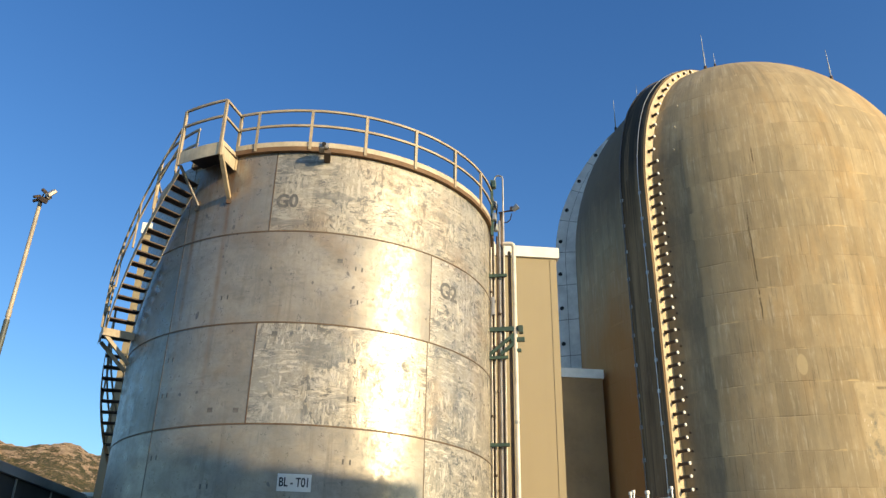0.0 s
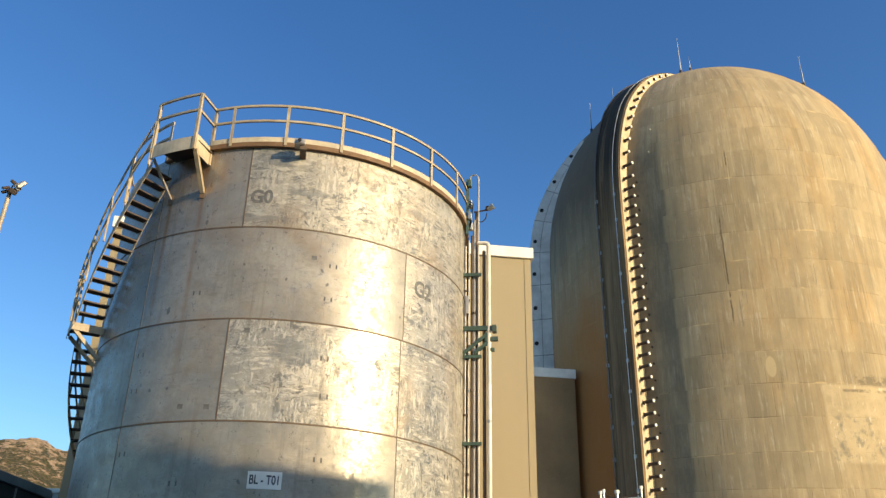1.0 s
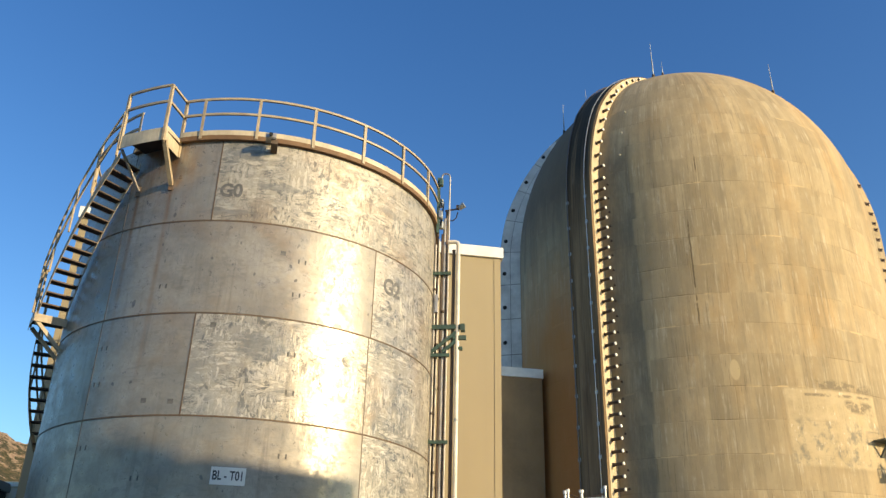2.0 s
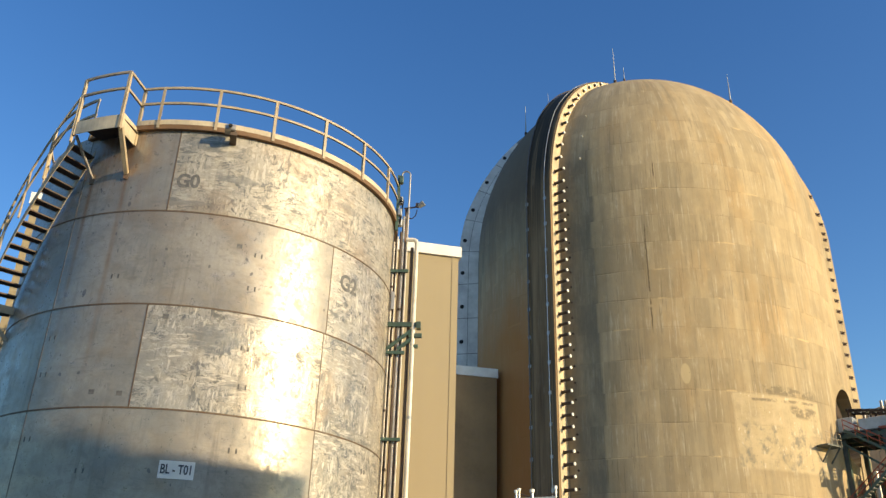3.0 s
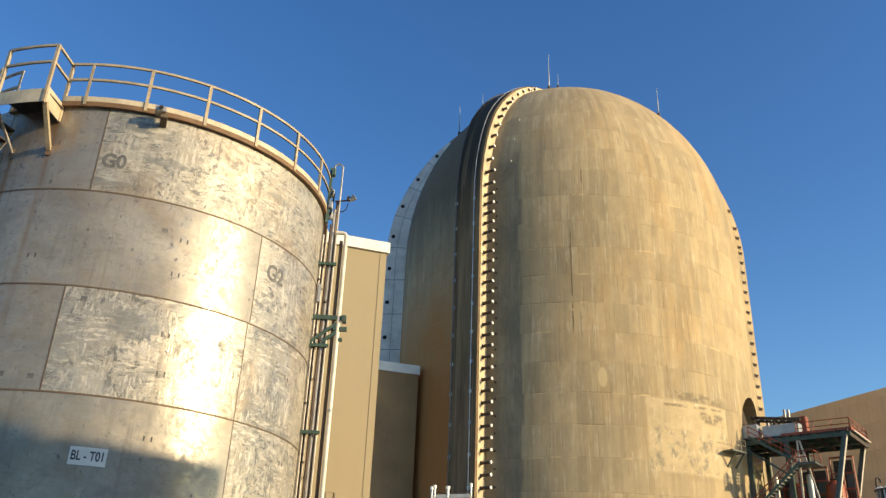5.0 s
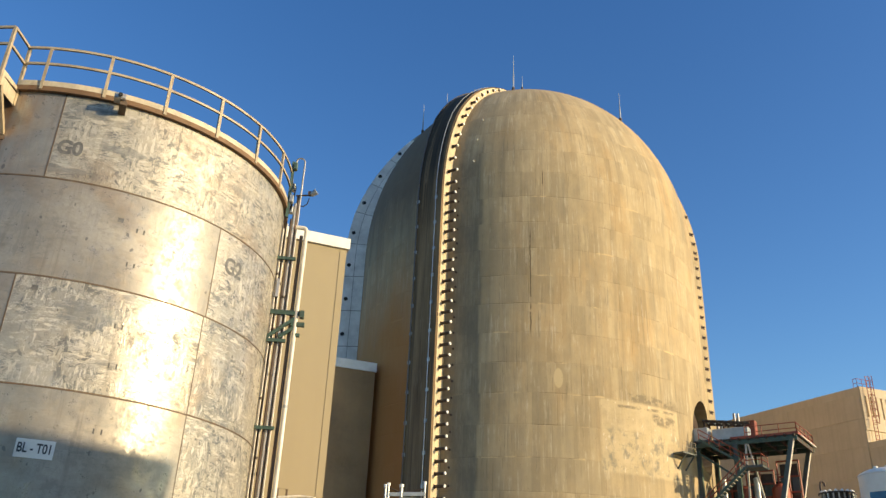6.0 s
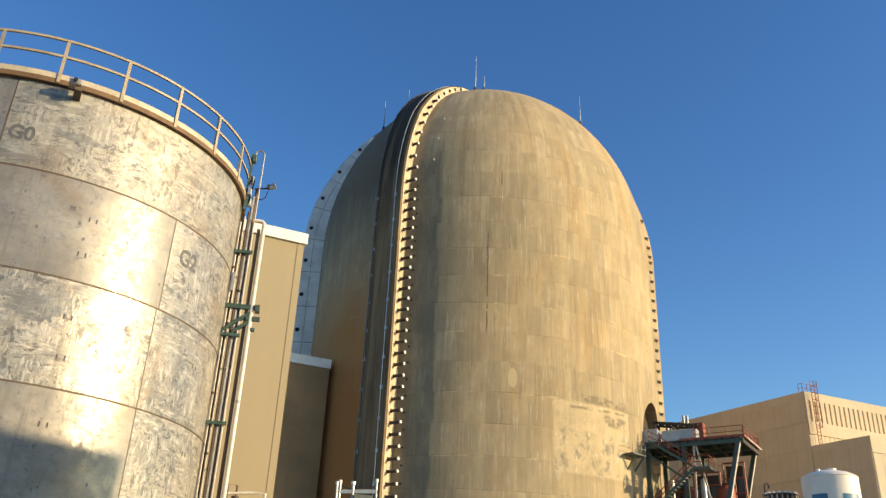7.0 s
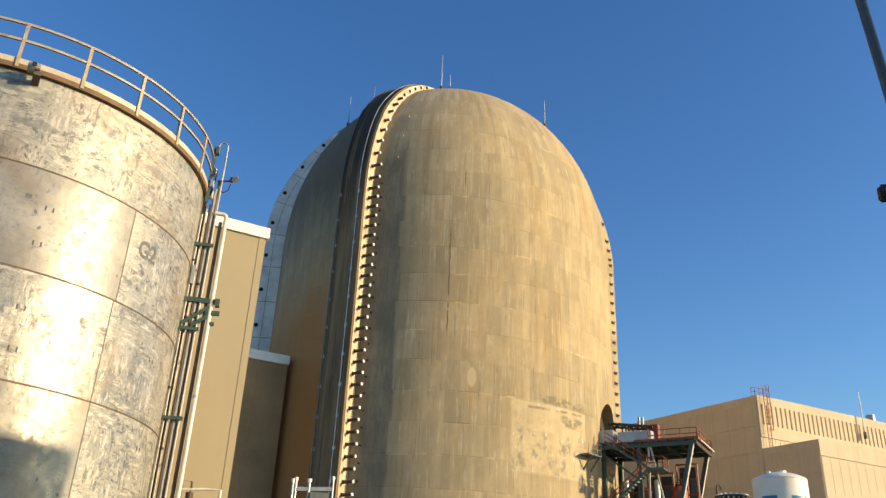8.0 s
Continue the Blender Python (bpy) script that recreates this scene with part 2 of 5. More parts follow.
    scar = k.math("MULTIPLY", within(u, 1.2, 8.6, 0.1), within(k.math("SUBTRACT", z, k.math("MULTIPLY", u, 0.035)), 22.45, 22.72, 0.06))
    scar = k.math("MAXIMUM", scar, k.math("MULTIPLY", within(u, 5.4, 8.7, 0.2), within(z, 21.3, 22.4, 0.15)))
    scar = k.math("MAXIMUM", scar, k.math("MULTIPLY", within(u, 2.5, 9.0, 0.4), within(z, 23.3, 24.2, 0.2)))
    scar = k.math("MULTIPLY", scar, k.span(spread(0.8, 0.8, 77.0, 6, 0.75), 0.45, 0.53))
    base = k.mix(k.math("MULTIPLY", scar, 0.8), base, (0.20, 0.165, 0.11))
    # boards beside the anchor buttress darkened: grazing-sun shade put into the colour
    graze_shade = k.math("MULTIPLY", within(k.math("ADD", u, k.math("MULTIPLY", shift, 0.6)), -17.5, -12.4, 0.12), k.span(spread(0.35, 0.14, 79.0, 5), 0.36, 0.60, 0.2, 0.75))
    base = k.mix(k.math("MULTIPLY", graze_shade, k.span(z, 54.0, 50.0)), base, (0.175, 0.148, 0.105))
    # put into the far flank's colour: rust-brown wash with bounced light below, shade above
    bounce_wash = k.math("MULTIPLY", k.span(u, -18.5, -20.5), k.span(k.math("ADD", z, k.math("MULTIPLY", spread(0.3, 0.1, 81.0, 4), 14.0)), 50.0, 38.0))
    base = k.mix(k.math("MULTIPLY", bounce_wash, 0.85), base, (0.48, 0.20, 0.05))
    flank_shade = k.math("MULTIPLY", k.span(u, -18.5, -20.5), k.span(k.math("ADD", z, k.math("MULTIPLY", spread(0.4, 0.06, 83.0, 5), 14.0)), 46.0, 56.0))
    base = k.mix(k.math("MULTIPLY", flank_shade, 0.85), base, (0.14, 0.105, 0.075))
    pits = k.span(k.noise(9.0, 2, 0.5), 0.68, 0.74)
    base = k.mix(k.math("MULTIPLY", pits, 0.5), base, (0.14, 0.11, 0.075))
    k.put(k.b.inputs["Base Color"], base)
    k.put(k.b.inputs["Roughness"], 0.86)
    k.put(k.b.inputs["Specular IOR Level"], 0.25)
    k.bump(k.math("SUBTRACT", k.math("ADD", fine, k.math("MULTIPLY", tone_p, 0.5)), k.math("MULTIPLY", line, 0.9)), 0.45, 0.05)
    return k.m


def rib_concrete(name):
    """The face of the anchor buttress: upright form boards, long dark runs, soot-black stain below the crown."""
    k = Nodes(name)
    x, y, z = k.split()
    s, q = math.sin(radians(-49.65)), math.cos(radians(-49.65))
    w = k.math("ADD", k.math("MULTIPLY", k.math("SUBTRACT", x, 36.93), q), k.math("MULTIPLY", k.math("SUBTRACT", y, 92.26), s))
    flat = k.join(w, 0.0, z)
    # base kept dark: the shade on this face is put into the colour
    base = k.mix(k.span(k.noise((0.9, 1.0, 0.06), 5, 0.65, flat), 0.36, 0.64), (0.15, 0.10, 0.055), (0.30, 0.21, 0.115))
    base = k.mix(k.span(k.noise((5.0, 1.0, 0.05), 4, 0.65, flat), 0.50, 0.62, 0.0, 0.65), base, (0.075, 0.06, 0.045))
    base = k.mix(k.span(k.noise((3.0, 1.0, 0.3), 5, 0.7, k.join(w, 7.0, z)), 0.58, 0.66, 0.0, 0.35), base, (0.40, 0.32, 0.22))
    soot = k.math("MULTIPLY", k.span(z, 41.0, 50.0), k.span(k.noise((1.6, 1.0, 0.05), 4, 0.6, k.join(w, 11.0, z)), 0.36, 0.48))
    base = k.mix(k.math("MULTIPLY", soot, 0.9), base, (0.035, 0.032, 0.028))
    k.put(k.b.inputs["Base Color"], base)
    k.put(k.b.inputs["Roughness"], 0.88)
    k.put(k.b.inputs["Specular IOR Level"], 0.25)
    k.bump(k.noise((4.0, 1.0, 0.4), 5, 0.7, flat), 0.4, 0.05)
    return k.m


def tank_plate(name, c, r, scuff, dull=0.0):
    """Old stainless plate: milky film, rubbed grey brush marks both ways, run-downs, slight buckling; each plate a little different."""
    k = Nodes(name)
    u, z = k.around(c, r), k.split()[2]
    flat = k.join(u, 0.0, z)
    oi = k.n.new("ShaderNodeObjectInfo").outputs["Random"]
    seed = k.math("MULTIPLY", oi, 50.0)

    def spread(su, sz, off, detail=6, rough=0.7, distortion=0.0):
        return k.noise((su, 1.0, sz), detail, rough, k.join(u, k.math("ADD", seed, off), z), distortion)

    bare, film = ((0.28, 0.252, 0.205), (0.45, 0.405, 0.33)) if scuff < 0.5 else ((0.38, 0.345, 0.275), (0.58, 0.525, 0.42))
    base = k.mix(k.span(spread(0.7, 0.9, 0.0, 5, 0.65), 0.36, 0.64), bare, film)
    base = k.mix(k.span(oi, 0.0, 1.0, 0.0, 0.18), base, (0.24, 0.225, 0.20))
    # curling rub marks, crisp grey blotches and pale wrinkles of the old film
    curl = spread(3.4, 4.6, 3.0, 4, 0.6, 0.9)
    which = k.span(spread(1.1, 1.1, 7.0, 3, 0.5), 0.48, 0.52)
    stroke = k.math("ADD", k.math("MULTIPLY", spread(2.6, 11.0, 5.0, 5, 0.62, 0.5), which), k.math("MULTIPLY", spread(10.0, 2.8, 6.0, 5, 0.62, 0.5), k.math("SUBTRACT", 1.0, which)))
    blotch = spread(3.6, 4.2, 9.0, 5, 0.62, 0.5)
    region = k.span(spread(0.9, 1.0, 11.0, 4, 0.6), 0.40, 0.52)
    worm = k.span(k.math("ABSOLUTE", k.math("SUBTRACT", curl, 0.5)), 0.022, 0.012)
    marks = k.math("MAXIMUM", k.math("MULTIPLY", worm, 0.55), k.math("MAXIMUM", k.span(blotch, 0.60, 0.612), k.math("MULTIPLY", k.span(stroke, 0.565, 0.58), 0.9)))
    marks = k.math("MULTIPLY", marks, k.math("ADD", k.math("MULTIPLY", region, 0.85), 0.15))
    base = k.mix(k.math("MULTIPLY", marks, min(0.95, scuff * 1.15)), base, (0.125, 0.132, 0.128))
    haze = k.span(spread(1.6, 2.0, 12.0, 5, 0.65), 0.50, 0.60)
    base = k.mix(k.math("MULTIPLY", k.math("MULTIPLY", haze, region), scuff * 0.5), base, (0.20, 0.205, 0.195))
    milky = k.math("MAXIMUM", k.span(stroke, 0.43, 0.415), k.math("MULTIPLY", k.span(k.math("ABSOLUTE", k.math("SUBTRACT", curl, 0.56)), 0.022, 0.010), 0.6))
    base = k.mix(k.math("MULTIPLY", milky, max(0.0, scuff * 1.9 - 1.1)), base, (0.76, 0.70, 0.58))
    hatch = k.math("MULTIPLY", k.span(spread(16.0, 1.2, 15.0, 3, 0.5), 0.64, 0.68), k.span(spread(0.7, 0.7, 17.0, 3), 0.5, 0.58))
    base = k.mix(k.math("MULTIPLY", hatch, 0.5), base, (0.17, 0.165, 0.15))
    for u0, z0, w, h in ((0.95, 11.75, 0.62, 0.13), (4.15, 11.98, 0.55, 0.16), (0.15, 12.6, 0.5, 0.22), (-0.2, 10.95, 0.9, 0.10), (1.0, 7.6, 0.75, 0.4)):
        near = k.math("ADD", k.math("POWER", k.math("ABSOLUTE", k.math("DIVIDE", k.math("SUBTRACT", u, u0), w)), 2.0), k.math("POWER", k.math("ABSOLUTE", k.math("DIVIDE", k.math("SUBTRACT", z, z0), h)), 2.0))
        near = k.math("ADD", near, k.math("MULTIPLY", k.math("SUBTRACT", k.noise((3.0, 1.0, 6.0), 4, 0.65, flat), 0.5), 3.2))
        base = k.mix(k.span(near, 0.75, 0.45, 0.0, 0.62), base, (0.20, 0.205, 0.19))
    smear = k.span(spread(0.8, 3.6, 19.0, 4, 0.6), 0.66, 0.70)
    base = k.mix(k.math("MULTIPLY", smear, 0.6), base, (0.17, 0.172, 0.165))
    runs = k.math("MULTIPLY", k.span(k.noise((5.0, 1.0, 0.25), 5, 0.65, flat), 0.52, 0.70), k.span(k.noise((0.5, 1.0, 0.4), 3, 0.5, flat), 0.40, 0.60))
    base = k.mix(k.math("MULTIPLY", runs, 0.62), base, (0.15, 0.13, 0.105))
    brown = k.span(k.noise((0.45, 1.0, 0.5), 4, 0.65, k.join(u, 33.0, z)), 0.52, 0.72)
    base = k.mix(k.math("MULTIPLY", brown, 0.5), base, (0.31, 0.195, 0.10))
    cool = k.span(k.noise((0.5, 1.0, 0.4), 4, 0.65, k.join(u, 37.0, z)), 0.50, 0.66)
    base = k.mix(k.math("MULTIPLY", cool, 0.4), base, (0.20, 0.225, 0.23))
    # rust that has run from the platform braces
    near_brace = k.math("MULTIPLY", k.math("MULTIPLY", k.span(u, -3.3, -2.7), k.span(u, -0.9, -1.6)), k.math("MULTIPLY", k.span(z, 10.6, 12.4), k.span(z, 13.1, 12.9)))
    base = k.mix(k.math("MULTIPLY", near_brace, k.span(k.noise((2.6, 1.0, 0.6), 5, 0.65, flat), 0.40, 0.62, 0.0, 0.8)), base, (0.27, 0.12, 0.035))
    for u0 in (-1.81, -2.83):
        trail = k.math("MULTIPLY", k.span(k.math("ABSOLUTE", k.math("SUBTRACT", u, u0)), 0.09, 0.015), k.math("MULTIPLY", k.span(z, 5.5, 11.0), k.span(z, 11.9, 11.75)))
        base = k.mix(k.math("MULTIPLY", trail, k.span(k.noise((3.0, 1.0, 0.8), 4, 0.65, flat), 0.35, 0.6, 0.25, 0.85)), base, (0.24, 0.12, 0.045))
    spots = k.span(k.noise((6.0, 1.0, 4.0), 1, 0.4, k.join(u, 60.0, z)), 0.72, 0.75)
    base = k.mix(k.math("MULTIPLY", spots, 0.8), base, (0.10, 0.095, 0.09))
    grain = k.noise((14.0, 14.0, 14.0), 4, 0.7)
    base = k.mix(k.span(grain, 0.3, 0.7, 0.0, 0.28), base, (0.20, 0.185, 0.16))
    k.put(k.b.inputs["Base Color"], base)
    k.put(k.b.inputs["Metallic"], k.math("SUBTRACT", 0.36, k.math("MULTIPLY", milky, 0.15)))
    sheen = spread(4.0, 4.0, 21.0, 6, 0.75)
    k.put(k.b.inputs["Roughness"], k.math("ADD", k.span(sheen, 0.36, 0.64, 0.24 + dull, 0.54 + dull), k.math("MULTIPLY", marks, 0.08)))
    wave = k.noise((0.55, 1.0, 0.8), 2, 0.4, flat)
    k.bump(k.math("ADD", k.math("MULTIPLY", wave, 1.0), k.math("MULTIPLY", stroke, 0.04 + 0.17 * scuff)), 0.35, 0.12)
    return k.m


M["steel"] = tank_plate("stainless_plate_weathered", (-3.883, 23.366), 5.167, 0.24)
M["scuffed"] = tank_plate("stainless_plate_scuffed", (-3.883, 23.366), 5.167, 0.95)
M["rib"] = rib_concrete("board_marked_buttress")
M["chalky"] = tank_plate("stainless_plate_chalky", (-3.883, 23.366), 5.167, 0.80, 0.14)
M["scar"] = material("grind_scar", (0.085, 0.082, 0.078), 0.7, 0.0, scale=6)
M["graphite"] = material("graphite_mark", (0.17, 0.17, 0.165), 0.7, 0.0, (0.07, 0.07, 0.069), (0.17, 0.165, 0.155), 7, 20)
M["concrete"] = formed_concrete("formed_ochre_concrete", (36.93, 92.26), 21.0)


def scrub_hill(name):
    """Dry slope: olive scrub and earth, with pale broken rock that thickens towards the crest."""
    k = Nodes(name)
    z = k.split()[2]
    earth = k.mix(k.span(k.noise(0.035, 5), 0.38, 0.62), (0.16, 0.125, 0.055), (0.30, 0.215, 0.11))
    bush = k.span(k.noise(0.32, 6, 0.8), 0.46, 0.50)
    c = k.mix(k.math("MULTIPLY", bush, 0.85), earth, (0.060, 0.066, 0.022))
    crest = k.span(k.math("ADD", z, k.math("MULTIPLY", k.noise(0.03, 4), 60.0)), 118.0, 172.0)
    stone = k.math("ADD", k.noise((0.10, 0.10, 0.17), 7, 0.75), k.math("MULTIPLY", crest, 0.16))
    rock = k.span(stone, 0.60, 0.625)
    c = k.mix(rock, c, k.mix(k.span(k.noise(0.3, 4), 0.35, 0.65), (0.42, 0.27, 0.15), (0.74, 0.55, 0.36)))
    k.put(k.b.inputs["Base Color"], c)
    k.put(k.b.inputs["Roughness"], 0.95)
    k.bump(k.math("ADD", k.math("ADD", k.noise(0.20, 6, 0.75), k.math("MULTIPLY", rock, 0.5)), k.noise((0.07, 0.07, 0.16), 6, 0.7)), 1.0, 7.0)
    return k.m


M["rock"] = scrub_hill("scrub_hill")
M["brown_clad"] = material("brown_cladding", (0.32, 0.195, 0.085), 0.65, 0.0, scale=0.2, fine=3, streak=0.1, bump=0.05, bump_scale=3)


# ---------------------------------------------------------------- mesh helpers
def base_of(ob):
    return Matrix.Translation(ob.location) if ob.parent is None else Matrix()


def mesh_of(name, bm, mat, smooth=False):
    me = bpy.data.meshes.new(name)
    bmesh.ops.recalc_face_normals(bm, faces=bm.faces[:])
    bm.to_mesh(me)
    bm.free()
    me.materials.append(mat)
    if smooth:
        me.shade_smooth()
        me.set_sharp_from_angle(angle=radians(35))
    return me


def part(name, bm, mat, parent, label="", smooth=False):
    """One mesh object, given in world metres, under a thing or under a part."""
    return piece(name, mesh_of(name, bm, mat, smooth), parent, Matrix(), label)


def piece(name, me, parent, m, label=""):
    ob = new(name, me)
    ob.parent = parent
    ob.matrix_parent_inverse = base_of(parent).inverted()
    ob.matrix_basis = m
    if label:
        tagged(ob, label)
    return ob


def thing(name, at, label, category, group="", kind=""):
    e = new(name)
    e.location = at
    e.empty_display_size = 0.2
    return tagged(e, label, category, group, kind)


def single(name, bm, mat, label, category, group="", kind="", smooth=False):
    return tagged(new(name, mesh_of(name, bm, mat, smooth)), label, category, group, kind)


def add_box(bm, size, m):
    """A box of that size, centred on the pose m."""
    return bmesh.ops.create_cube(bm, size=1, matrix=m @ Matrix.Diagonal((*size, 1)))["verts"]


def add_beam(bm, a, b, w, h, side=None):
    """A bar of section w x h from a to b; h stands in the upright plane."""
    a, b = Vector(a), Vector(b)
    z = (b - a).normalized()
    x = z.cross(Vector((0, 0, 1))) if side is None else Vector(side)
    if x.length < 1e-4:
        x = Vector((1, 0, 0))
    x = (x - z * x.dot(z)).normalized()
    y = z.cross(x)
    m = Matrix((x, y, z)).transposed().to_4x4()
    m.translation = (a + b) / 2
    add_box(bm, (w, h, (b - a).length), m)


def add_tube(bm, pts, r, n=8, closed=False):
    """A round pipe along points."""
    pts = [Vector(p) for p in pts]
    rings, last = [], None
    k = len(pts)
    for i, p in enumerate(pts):
        before, after = pts[i - 1] if (i or closed) else p, pts[(i + 1) % k] if (i < k - 1 or closed) else p
        d = (after - before).normalized()
        if last is None:
            last = d.cross(Vector((0, 0, 1)))
            if last.length < 1e-3:
                last = Vector((1, 0, 0))
        x = (last - d * last.dot(d)).normalized()
        last = x
        y = d.cross(x)
        rings.append([bm.verts.new(p + r * (math.cos(2 * math.pi * j / n) * x + math.sin(2 * math.pi * j / n) * y)) for j in range(n)])
    for i in range(k if closed else k - 1):
        A, B = rings[i], rings[(i + 1) % k]
        for j in range(n):
            bm.faces.new((A[j], A[(j + 1) % n], B[(j + 1) % n], B[j]))
    if not closed:
        bm.faces.new(rings[0][::-1])
        bm.faces.new(rings[-1])


def add_arc_bar(bm, c, r0, r1, z0, z1, a0, a1, steps):
    """A bar bent round the upright axis at c: radii r0..r1, heights z0..z1 (numbers, or functions of the angle)."""
    full = abs(a1 - a0) >= 359.9
    secs = []
    for i in range(steps if full else steps + 1):
        a = a0 + (a1 - a0) * i / steps
        za, zb = (z0(a), z1(a)) if callable(z0) else (z0, z1)
        s, q = math.sin(radians(a)), math.cos(radians(a))
        secs.append([bm.verts.new((c[0] + r * s, c[1] - r * q, z)) for r, z in ((r0, za), (r1, za), (r1, zb), (r0, zb))])
    for i in range(len(secs) if full else len(secs) - 1):
        A, B = secs[i], secs[(i + 1) % len(secs)]
        for j in range(4):
            bm.faces.new((A[j], B[j], B[(j + 1) % 4], A[(j + 1) % 4]))
    if not full:
        bm.faces.new(secs[0])
        bm.faces.new(secs[-1][::-1])


def add_cyl(bm, at, r, h, n=16, r2=None, m=None):
    m = (m or Matrix.Translation(at)) @ Matrix.Translation((0, 0, h / 2))
    bmesh.ops.create_cone(bm, cap_ends=True, segments=n, radius1=r, radius2=r if r2 is None else r2, depth=h, matrix=m)


def round_at(c, r, a, z):
    return Vector((c[0] + r * math.sin(radians(a)), c[1] - r * math.cos(radians(a)), z))


def far(az, d, z=0.0):
    """A place at that compass bearing and distance from the camera."""
    return Vector((d * math.sin(radians(az)), d * math.cos(radians(az)), z))


# ---------------------------------------------------------------- ground, hill, buildings
def ground():
    bm = bmesh.new()
    bmesh.ops.create_grid(bm, x_segments=20, y_segments=20, size=2500)
    single("ground", bm, M["gravel"], "grey concrete yard reaching to the horizon", "ground", kind="structure")


ground()


def prism(bm, corners, z0, z1):
    lo = [bm.verts.new((x, y, z0)) for x, y in corners]
    hi = [bm.verts.new((x, y, z1)) for x, y in corners]
    n = len(corners)
    bm.faces.new(lo[::-1])
    bm.faces.new(hi)
    for i in range(n):
        bm.faces.new((lo[i], lo[(i + 1) % n], hi[(i + 1) % n], hi[i]))


def on_plane(az, psi, dp):
    """Where the bearing az meets the upright plane whose foot lies at bearing psi, dp metres off."""
    d = dp / math.cos(radians(az - psi))
    return (d * math.sin(radians(az)), d * math.cos(radians(az)))


def clad_building(name, az0, az1, psi, dp, z1, deep, cap, label, mat):
    """A plain clad block: wall, flashing along the roof edge, corner trims."""
    a, b = Vector(on_plane(az0, psi, dp)), Vector(on_plane(az1, psi, dp))
    u = (b - a).normalized()
    back = Vector((math.sin(radians(psi)), math.cos(radians(psi))))
    e = thing(name, (a.x, a.y, 0), label, "building")
    bm = bmesh.new()
    prism(bm, [a, b, b + back * deep, a + back * deep], 0, z1 - cap)
    part("wall", bm, mat, e)
    bm = bmesh.new()
    o = 0.12
    prism(bm, [a - u * o - back * o, b + u * o - back * o, b + u * o + back * (deep + o), a - u * o + back * (deep + o)], z1 - cap, z1)
    part("roof_flashing", bm, M["white"], e, "white metal roof flashing")
    for p, s in ((a, 1), (b, -1)):
        bm = bmesh.new()
        q = p + u * s * 0.15
        add_box(bm, (0.30, 0.02, z1 - cap), Matrix.Translation((q.x, q.y, (z1 - cap) / 2)) @ pose(0, 0, 0, 0, 0, -psi) @ pose(0, -0.01, 0))
        part("corner_trim", bm, mat, e)
    return e, a, b, u, back


aux = clad_building("clad_building", -22.5, 8.13, -6.0, 33.6, 18.05, 12, 0.52, "tall tan metal-clad building with white roof flashing", M["tan"])
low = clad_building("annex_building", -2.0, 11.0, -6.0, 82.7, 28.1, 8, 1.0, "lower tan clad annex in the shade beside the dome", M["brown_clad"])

# ---------------------------------------------------------------- containment dome
DC, DR, SPRING, RISE = (36.93, 92.26), 21.0, 46.0, 24.0


def dome_profile(p, grow=0.0):
    """Radius and height at polar angle p degrees above the springing line (0 springing, 90 top)."""
    return (DR + grow) * math.cos(radians(p)), SPRING + (RISE + grow) * math.sin(radians(p))


containment = thing("containment_dome", (*DC, 0), "tall weathered ochre concrete containment building with a rounded dome", "building")


def dome_shell():
    bm = bmesh.new()
    n = 144
    prof = [(DR, z) for z in np.linspace(0, SPRING, 16)] + [dome_profile(p) for p in np.linspace(4, 86, 22)]
    rings = [[bm.verts.new(round_at(DC, r, 360 * j / n, z)) for j in range(n)] for r, z in prof]
    for A, B in zip(rings, rings[1:]):
        for j in range(n):
            bm.faces.new((A[j], A[(j + 1) % n], B[(j + 1) % n], B[j]))
    top = bm.verts.new((*DC, SPRING + RISE))
    for j in range(n):
        bm.faces.new((rings[-1][j], rings[-1][(j + 1) % n], top))
    bm.faces.new(rings[0][::-1])
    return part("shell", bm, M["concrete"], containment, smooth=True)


shell = dome_shell()


def buttress(a0, a1, proud, p_end, fade, end, mat, label, splay=0.0):
    """A rib up the wall and over the dome, between the bearings a0 and a1."""
    bm = bmesh.new()
    secs = []
    steps = [("z", z) for z in np.linspace(0, SPRING, 8)] + [("p", p) for p in np.linspace(3, p_end, 26)]
    half = (a1 - a0) / 2
    for kind, v in steps:
        if kind == "z":
            ro, zo, ri, zi = DR + proud, v, DR - 0.5, v
        else:
            (ro, zo), (ri, zi) = dome_profile(v, proud + (end - proud) * max(0, (v - fade) / (p_end - fade))), dome_profile(v, -0.5)
        mid = (a0 + a1) / 2
        width = DR * math.tan(radians(half))
        s, q = math.sin(radians(mid)), math.cos(radians(mid))
        sec = []
        foot = width + splay * (ro - ri)
        for r, z, k in ((ri, zi, -foot), (ro, zo, -width), (ro, zo, width), (ri, zi, foot)):
            sec.append(bm.verts.new((DC[0] + r * s + k * q, DC[1] - r * q + k * s, z)))
        secs.append(sec)
    for A, B in zip(secs, secs[1:]):
        for j in range(4):
            bm.faces.new((A[j], A[(j + 1) % 4], B[(j + 1) % 4], B[j]))
    bm.faces.new(secs[0][::-1])
    bm.faces.new(secs[-1])
    return part("buttress", bm, mat, containment, label)


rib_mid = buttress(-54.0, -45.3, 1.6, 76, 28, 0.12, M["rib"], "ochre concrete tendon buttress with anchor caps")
rib_right = buttress(61.6, 70.4, 0.88, 60, 0, -0.2, M["concrete"], "splayed ochre buttress with dark anchor pockets", 1.0)
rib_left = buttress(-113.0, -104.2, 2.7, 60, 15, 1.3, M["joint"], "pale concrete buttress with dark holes")

